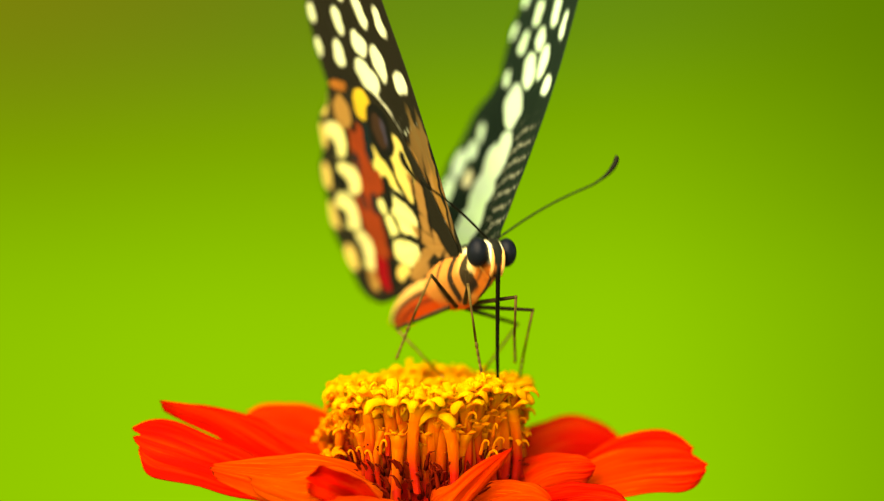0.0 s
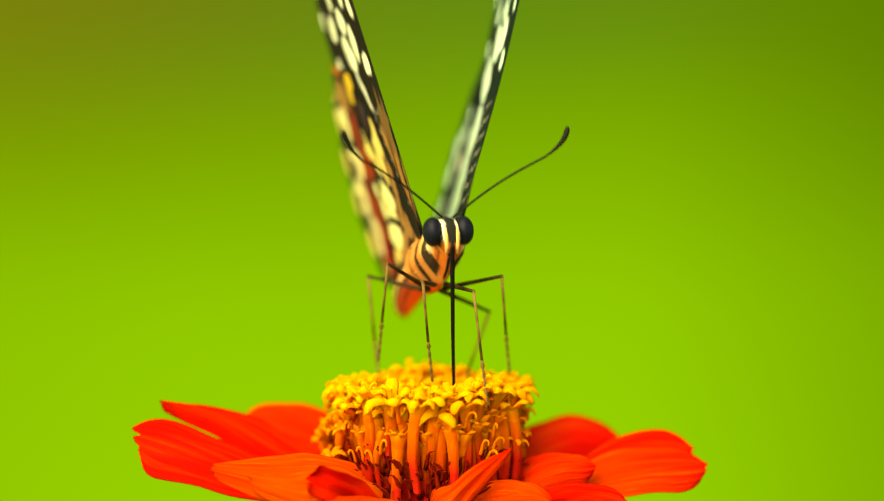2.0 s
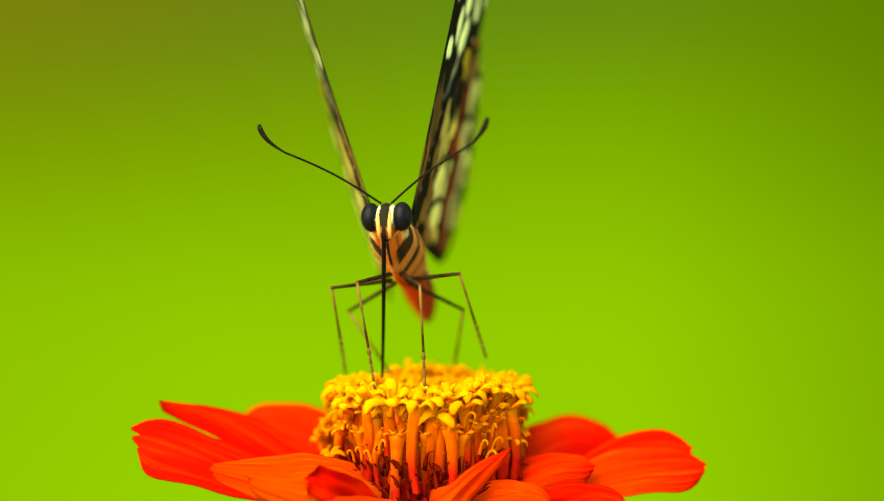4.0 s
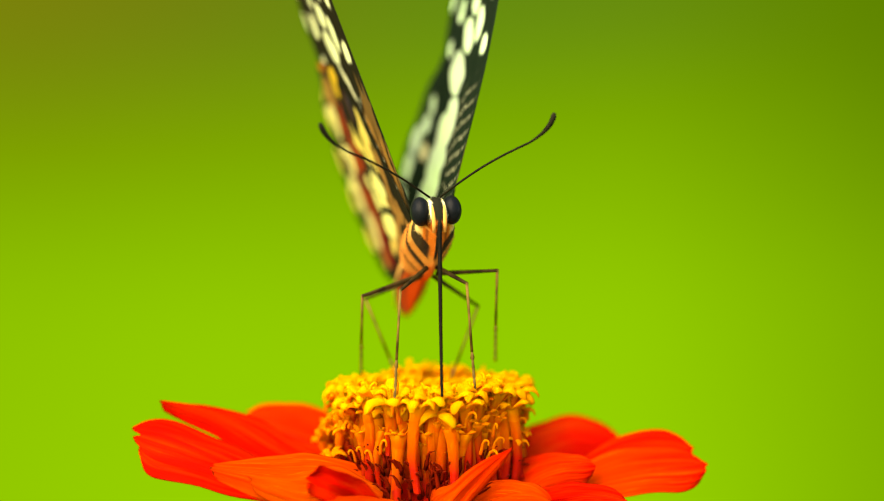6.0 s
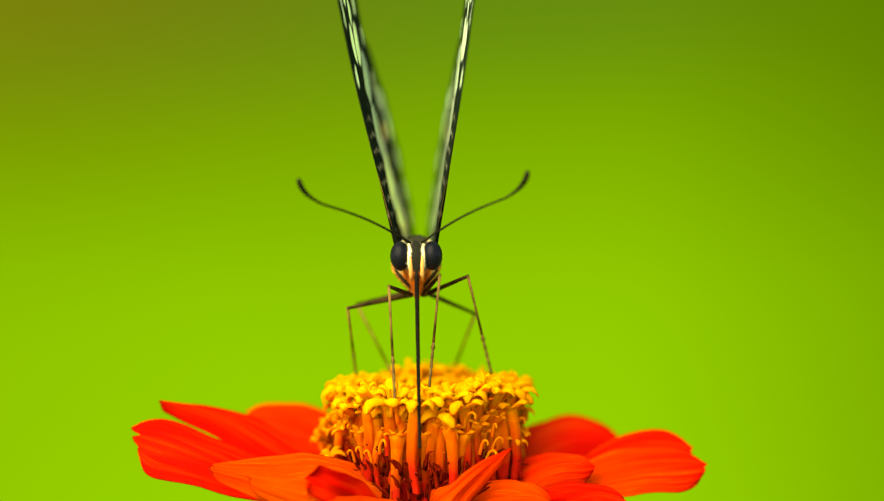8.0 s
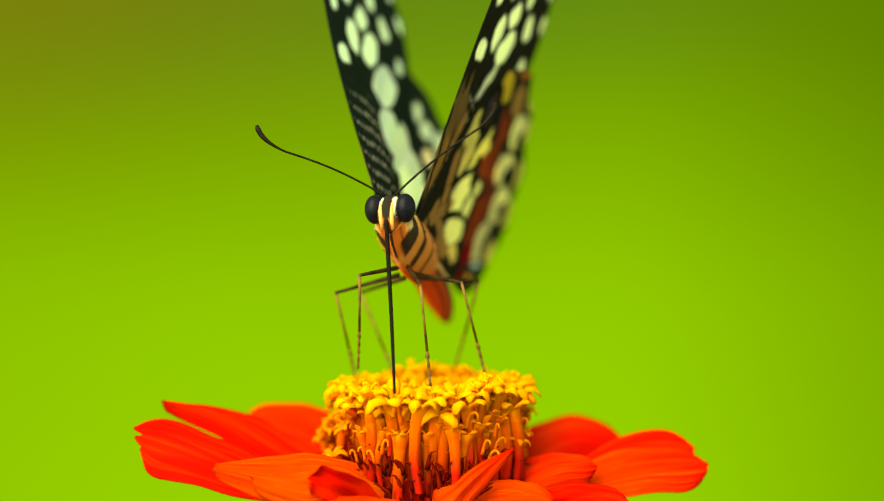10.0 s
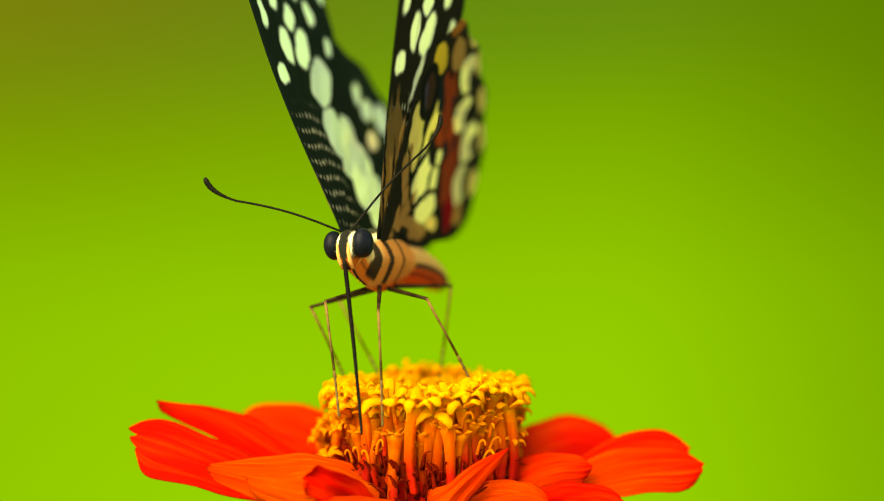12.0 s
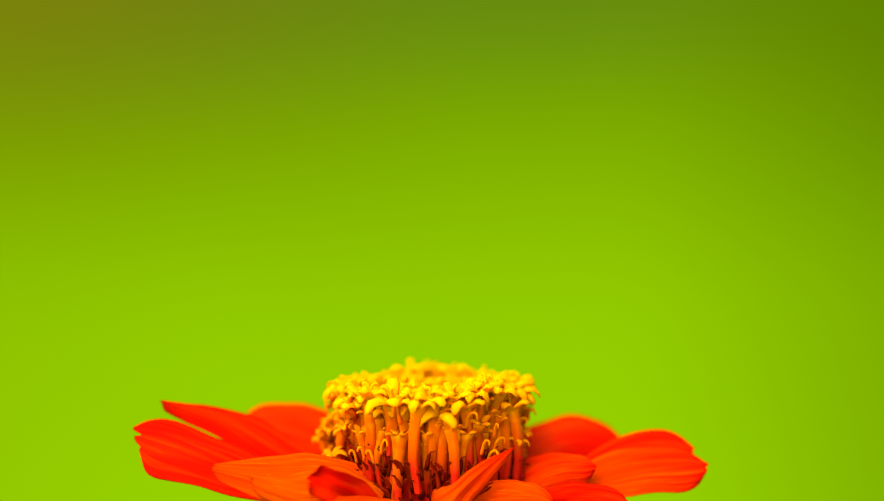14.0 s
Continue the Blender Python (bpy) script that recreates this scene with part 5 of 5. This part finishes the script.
FOOT_ROWS["L2"] = [(0, 8.42, 3.44, -13.5), (0.2, 8.18, 3.44, -13.5), (0.5, 8.61, 3.44, -13.63), (0.7, 8.61, 3.44, -13.63), (1, 8.79, 3.44, -13.63),
    (1.2, 8.3, 3.44, -13.5), (1.5, 13.14, -3.59, -13.14), (1.7, 7.64, 1.73, -13.88), (2, 7.22, 1.83, -13.77), (2.2, 7.61, 0.52, -13.84),
    (2.5, 7.15, 1.63, -13.75), (2.7, 7.22, 1.83, -13.77), (3, 5.13, 3.65, -13.22), (3.2, 5.25, 3.65, -13.22), (5.3, 5.1, 1.83, -13.28),
    (5.5, 5.25, 3.65, -13.41), (5.7, 5.68, 3.55, -13.21), (6, 5.68, 3.55, -13.21), (6.2, 5.74, 3.65, -13.35), (6.5, 5.74, 3.65, -13.35),
    (6.7, 5.44, 3.65, -13.35), (7, 5.62, 3.65, -13.41), (7.2, 5.29, -0.49, -13.27), (7.5, 4.99, -0.39, -13.22), (7.7, 5.05, -0.8, -13.23),
    (8, 5.29, -0.49, -13.27), (8.2, 5.05, -0.8, -13.23), (10.3, 4.54, -2.21, -13.21), (10.5, 4.23, -3.02, -13.22), (10.7, 3.93, -3.22, -13.19),
    (11, 3.93, -3.22, -13.19), (11.2, 4.84, -2.01, -13.24), (11.5, 4.41, -2.92, -13.24), (11.7, 3.82, -2.82, -13.13), (11.8, 3.33, -3.63, -13.14),
    (12, 2.91, -3.83, -13.11), (12.2, 3.34, -3.12, -13.09), (12.5, 3.33, -3.63, -13.14), (12.7, 3.34, -3.12, -13.09), (13, 3.03, -3.83, -13.11),
    (13.2, 3.21, -3.22, -13.07), (13.3, 3.34, -3.12, -13.09), (13.4, 2.91, -3.42, -13.05), (13.5, -8.5, -20.1, 19), (13.6, -29, 2, 75),
    (13.8, -77, 62, 141), (14, -147, 122, 201)]
KNEE_ROWS["L3"] = [(0, 92.97, -15.09), (0.2, 118.62, -23.95), (0.5, 98.43, -15.73), (0.7, 94.86, -10.54), (1, 100.34, -6.36), (1.2, 113.68, -8.67),
    (1.5, 120.59, -15.19), (1.7, 125.17, -19.72), (2, 114.11, -19.34), (2.2, 106.02, -11.05), (2.5, 132.16, -9.71), (2.7, 125.25, -16.4),
    (3, 124.24, -12.27), (3.2, 128.95, -16.32), (5.3, 125.78, -19.39), (5.5, 118.32, -13.91), (5.7, 124.55, -18.9), (6, 125.65, -23.3),
    (6.2, 124.5, -25.93), (6.5, 112.76, -22.49), (6.7, 107.94, -13.17), (7, 131.85, -18.36), (7.2, 132.31, -24.99), (7.5, 133.67, -27.34),
    (7.7, 134.91, -27.76), (8, 119.85, -24.8), (8.2, 139.01, -23.07), (10.3, 125.32, 5.26), (10.5, 129.17, 1.67), (10.7, 131.99, 2.06),
    (11, 121.7, 7.18), (11.2, 119.16, 1.44), (11.5, 114.84, 1.61), (11.7, 130.38, 7.06), (11.8, 155.94, 0.12), (12, 143.51, -4.36),
    (12.2, 138.9, -1.27), (12.5, 143.78, -7.83), (12.7, 144.25, -1.92), (13, 151.89, -4.83), (13.2, 142.93, 2.54), (13.3, 131.38, 1.71),
    (13.4, 133.94, -0.33), (13.5, 133.94, -0.33), (13.6, 133.94, -0.33), (13.8, 133.94, -0.33), (14, 133.94, -0.33)]
FOOT_ROWS["L3"] = [(0, 5.15, 4.86, -12.77), (0.2, 4.78, 4.86, -12.77), (0.5, 4.36, 4.86, -13.08), (0.7, 5.15, 4.86, -12.77),
    (1, 5.15, 4.86, -12.77), (1.2, 4.54, 4.86, -12.77), (1.5, 2.95, 4.96, -12.78), (1.7, 3.31, 4.86, -12.46), (2, 3.13, 4.86, -12.77),
    (2.2, 3.62, 4.86, -12.46), (2.5, 3.13, 4.86, -12.77), (2.7, 2.7, 4.86, -12.46), (3, 1.31, 8.9, -13.94), (3.2, 1.31, 8.9, -13.94),
    (5.3, 1.31, 8.9, -13.94), (5.5, 1.31, 8.9, -13.94), (5.7, 1.72, 4.96, -12.97), (6, 1.47, 4.96, -13.09), (6.2, 1.6, 4.96, -12.97),
    (6.5, 2.39, 4.86, -12.46), (6.7, 2.39, 4.86, -12.46), (7, 2.09, 4.96, -12.78), (7.2, 1.31, 8.9, -13.94), (7.5, 1.18, 9, -13.95),
    (7.7, 1.31, 8.9, -13.94), (8, 1.31, 8.9, -13.94), (8.2, 1.31, 8.9, -13.94), (10.3, 1.49, 8.8, -13.92), (10.5, 1.29, 5.36, -13.15),
    (10.7, 1, 9, -13.95), (11, 0.5, 9, -13.95), (11.2, 1.49, 8.8, -13.92), (11.5, 1.17, 5.57, -13.17), (11.7, 0.69, 9, -13.95),
    (11.8, 0.36, -0.6, -12.65), (12, -0.06, 6.78, -13.34), (12.2, 0.5, 9, -13.95), (12.5, 0.36, -0.6, -12.65), (12.7, 0.36, -0.6, -12.65),
    (13, 0.06, -0.7, -12.64), (13.2, 0.18, -0.7, -12.64), (13.3, 0.36, -0.6, -12.65), (13.4, 0.06, -0.7, -12.64), (13.5, -8.5, -12.1, 19),
    (13.6, -29, 10, 75), (13.8, -77, 70, 141), (14, -147, 130, 201)]
# tip of each antenna from its root
FEELER_ROWS = {}
FEELER_ROWS["R"] = [(0, -195.8, -80.9, 137.2), (0.2, -195.5, -124.3, 100.1), (0.5, -196.3, -80.9, 136.5), (0.7, -195.6, -70.7, 143),
    (1, -193.8, -85.2, 137.5), (1.2, -194.9, -103, 123), (1.5, -186.7, -132.2, 106.6), (1.7, -185.2, -130.9, 110.8), (2, -184.9, -100, 139.7),
    (2.2, -186.8, -91.3, 143.1), (2.5, -172.3, -171.2, 68.4), (2.7, -177.7, -156.2, 87.9), (3, -204.8, -72.6, 128.5), (3.2, -200.9, -115.2, 110.4),
    (5.3, -188.9, -103, 131.9), (5.5, -204.2, -99.1, 110.4), (5.7, -198.7, -102.3, 117.3), (6, -195.2, -114.6, 111.7), (6.2, -200.7, -99, 116.7),
    (6.5, -193.7, -103.5, 124.3), (6.7, -190.5, -100.2, 131.8), (7, -187.2, -143, 90.6), (7.2, -186.4, -138.2, 99.3), (7.5, -190, -133.1, 99.5),
    (7.7, -183, -133, 111.9), (8, -184.2, -119, 124.9), (8.2, -199.7, -115.9, 105.1), (10.3, -215.2, -115.7, 111.1), (10.5, -210.3, -101.4, 119.7),
    (10.7, -204.3, -85.3, 121.2), (11, -217.3, -96.4, 111), (11.2, -218.6, -67.4, 116.9), (11.5, -214.5, -54.6, 130.6),
    (11.7, -201.2, -121.3, 122.2), (11.8, -187.5, -145.3, 117.1), (12, -204.8, -112.2, 117), (12.2, -206, -127.4, 104.1),
    (12.5, -204.1, -118.3, 119.8), (12.7, -207.1, -110.2, 119.8), (13, -178.9, -181.7, 96.6), (13.2, -189.5, -167.5, 102.3),
    (13.3, -198.7, -146.2, 118.1), (13.4, -194.9, -103, 123)]
FEELER_ROWS["L"] = [(0, 186.7, -128, 140.4), (0.2, 196.1, -129.7, 125), (0.5, 185.1, -113.9, 137.2), (0.7, 183.3, -110.3, 140.8),
    (1, 192.1, -104, 137), (1.2, 190.4, -96.4, 136.8), (1.5, 199.4, -102.1, 130.4), (1.7, 203.3, -109.4, 130.5), (2, 199.8, -87.1, 140.9),
    (2.2, 192.6, -82.8, 140.6), (2.5, 189.1, 14.6, 166.6), (2.7, 197.7, -106.5, 115.3), (3, 195.6, -103.5, 121.4), (3.2, 192.4, -133.3, 94.4),
    (5.3, 173.7, -120.6, 137.9), (5.5, 159.8, -166.9, 101.6), (5.7, 178.2, -144.3, 105.5), (6, 185.5, -138, 101.3), (6.2, 179, -139.6, 110.4),
    (6.5, 175.9, -131.8, 124.1), (6.7, 167.6, -127.8, 138.9), (7, 190.9, -122.7, 110.5), (7.2, 191.9, -108.5, 123), (7.5, 189.1, -120.8, 115.5),
    (7.7, 188.6, -110.3, 126.3), (8, 178.9, -120.5, 131.1), (8.2, 194.9, -103, 123), (10.3, 150, 72, 180), (10.5, 150, 72, 180),
    (10.7, 150, 72, 180), (11, 169.2, -169.5, 79.7), (11.2, 166.3, -165.4, 93.3), (11.5, 164.8, -156.9, 109.2), (11.7, 150, -40, 196),
    (11.8, 150, 72, 180), (12, 150, 72, 180), (12.2, 150, 72, 180), (12.5, 150, 72, 180), (12.7, 150, 72, 180),
    (13, 150, 72, 180), (13.2, 150, 72, 180), (13.3, 150, 72, 180), (13.4, 150, 72, 180)]



def glide(rows, t):
    """Values at time t from rows of (t, values), smooth and without overshoot."""
    if t <= rows[0][0]:
        return list(rows[0][1:])
    if t >= rows[-1][0]:
        return list(rows[-1][1:])
    i = max(k for k in range(len(rows) - 1) if rows[k][0] <= t)
    t0, t1 = rows[i][0], rows[i + 1][0]
    f = (t - t0) / (t1 - t0)

    def slope(k, c):
        if k == 0 or k == len(rows) - 1:
            return 0.0
        a = (rows[k][c] - rows[k - 1][c]) / (rows[k][0] - rows[k - 1][0])
        b = (rows[k + 1][c] - rows[k][c]) / (rows[k + 1][0] - rows[k][0])
        return 0.0 if a * b <= 0 else 2 * a * b / (a + b)

    out = []
    for c in range(1, len(rows[0])):
        p, q = rows[i][c], rows[i + 1][c]
        m0, m1 = slope(i, c) * (t1 - t0), slope(i + 1, c) * (t1 - t0)
        out.append((2 * f ** 3 - 3 * f * f + 1) * p + (f ** 3 - 2 * f * f + f) * m0 + (3 * f * f - 2 * f ** 3) * q + (f ** 3 - f * f) * m1)
    return out


def body_pose(t):
    x, y, z, yaw, pitch, roll = glide(BODY_ROWS, t)
    turn = Matrix.Rotation(radians(yaw), 4, "Z") @ Matrix.Rotation(radians(pitch), 4, "X") @ Matrix.Rotation(radians(roll), 4, "Y")
    return Matrix.Translation(FOCUS + Vector((x, y, z)) * MM) @ turn


def aim(root, towards, front):
    """Pose at root whose -z points towards a place and whose y lies near front."""
    z = (root - towards).normalized()
    x = front.cross(z)
    if x.length < 1e-4:
        x = Vector((1, 0, 0)).cross(z)
    x.normalize()
    y = z.cross(x)
    return Matrix.Translation(root) @ Matrix((x, y, z)).transposed().to_4x4()


STEPS = sorted([k / 10 for k in range(141)] + [13 + 13 / 30, 13 + 14 / 30])      # the take-off is quick


def motions():
    walk(flower, [(t, Matrix.Translation((TOP.x, 0, 0)) @ pose(0, 0, 0, 0, math.degrees(dx * MM / TOP.z), 0)) for t, dx in SWAY_ROWS])
    walk(butterfly, [(t, body_pose(t)) for t in STEPS])
    walk(TONGUE, [(t, aim(Vector(TONGUE_ROOT) * U, body_pose(t).inverted() @ (FOCUS + Vector(glide(TONGUE_ROWS, t)) * MM), Vector((0, 1, 0)))) for t in STEPS])
    for side, key in ((-1, "R"), (1, "L")):
        root = [side * WING_ROOT[0] * U, WING_ROOT[1] * U, WING_ROOT[2] * U]
        for w in "FH":
            rows = []
            for t in STEPS:
                opened = glide(WING_ROWS, t)
                k = 0 if side < 0 else 1
                turn = Matrix.Rotation(radians(side * opened[k]), 4, "Y") @ Matrix.Rotation(radians(opened[2 + k]), 4, "Z")
                turn = turn @ Matrix.Rotation(radians(opened[(4 if w == "F" else 6) + k]), 4, "X")
                rows.append((t, Matrix.Translation(root) @ turn))
            walk(WINGS[w + key], rows)
        rest = Vector((side * ANTENNA_TIP[0], ANTENNA_TIP[1], ANTENNA_TIP[2]))
        foot = Vector((side * ANTENNA_ROOT[0], ANTENNA_ROOT[1], ANTENNA_ROOT[2])) * U
        walk(ANTENNAE[key], [(t, Matrix.Translation(foot) @ rest.rotation_difference(Vector(glide(FEELER_ROWS[key], t))).to_matrix().to_4x4()) for t in STEPS])
    for key, (fem, tib) in LEGS.items():
        side = -1 if key[0] == "R" else 1
        hip = Vector((side * HIPS[key[1]][0], HIPS[key[1]][1], HIPS[key[1]][2])) * U
        up_rows, low_rows = [], []
        for t in STEPS:
            az, el = glide(KNEE_ROWS[key], t)
            foot = body_pose(t).inverted() @ (FOCUS + Vector(glide(FOOT_ROWS[key], t)) * MM)
            d = Vector((math.sin(radians(az)) * math.cos(radians(el)), -math.cos(radians(az)) * math.cos(radians(el)), math.sin(radians(el))))
            knee = hip + d * FEMUR * U
            up_rows.append((t, aim(hip, knee, Vector((0, 0, 1)))))
            low_rows.append((t, aim(knee, foot, Vector((0, -1, 0.2)))))
        walk(fem, up_rows)
        walk(tib, low_rows)


motions()
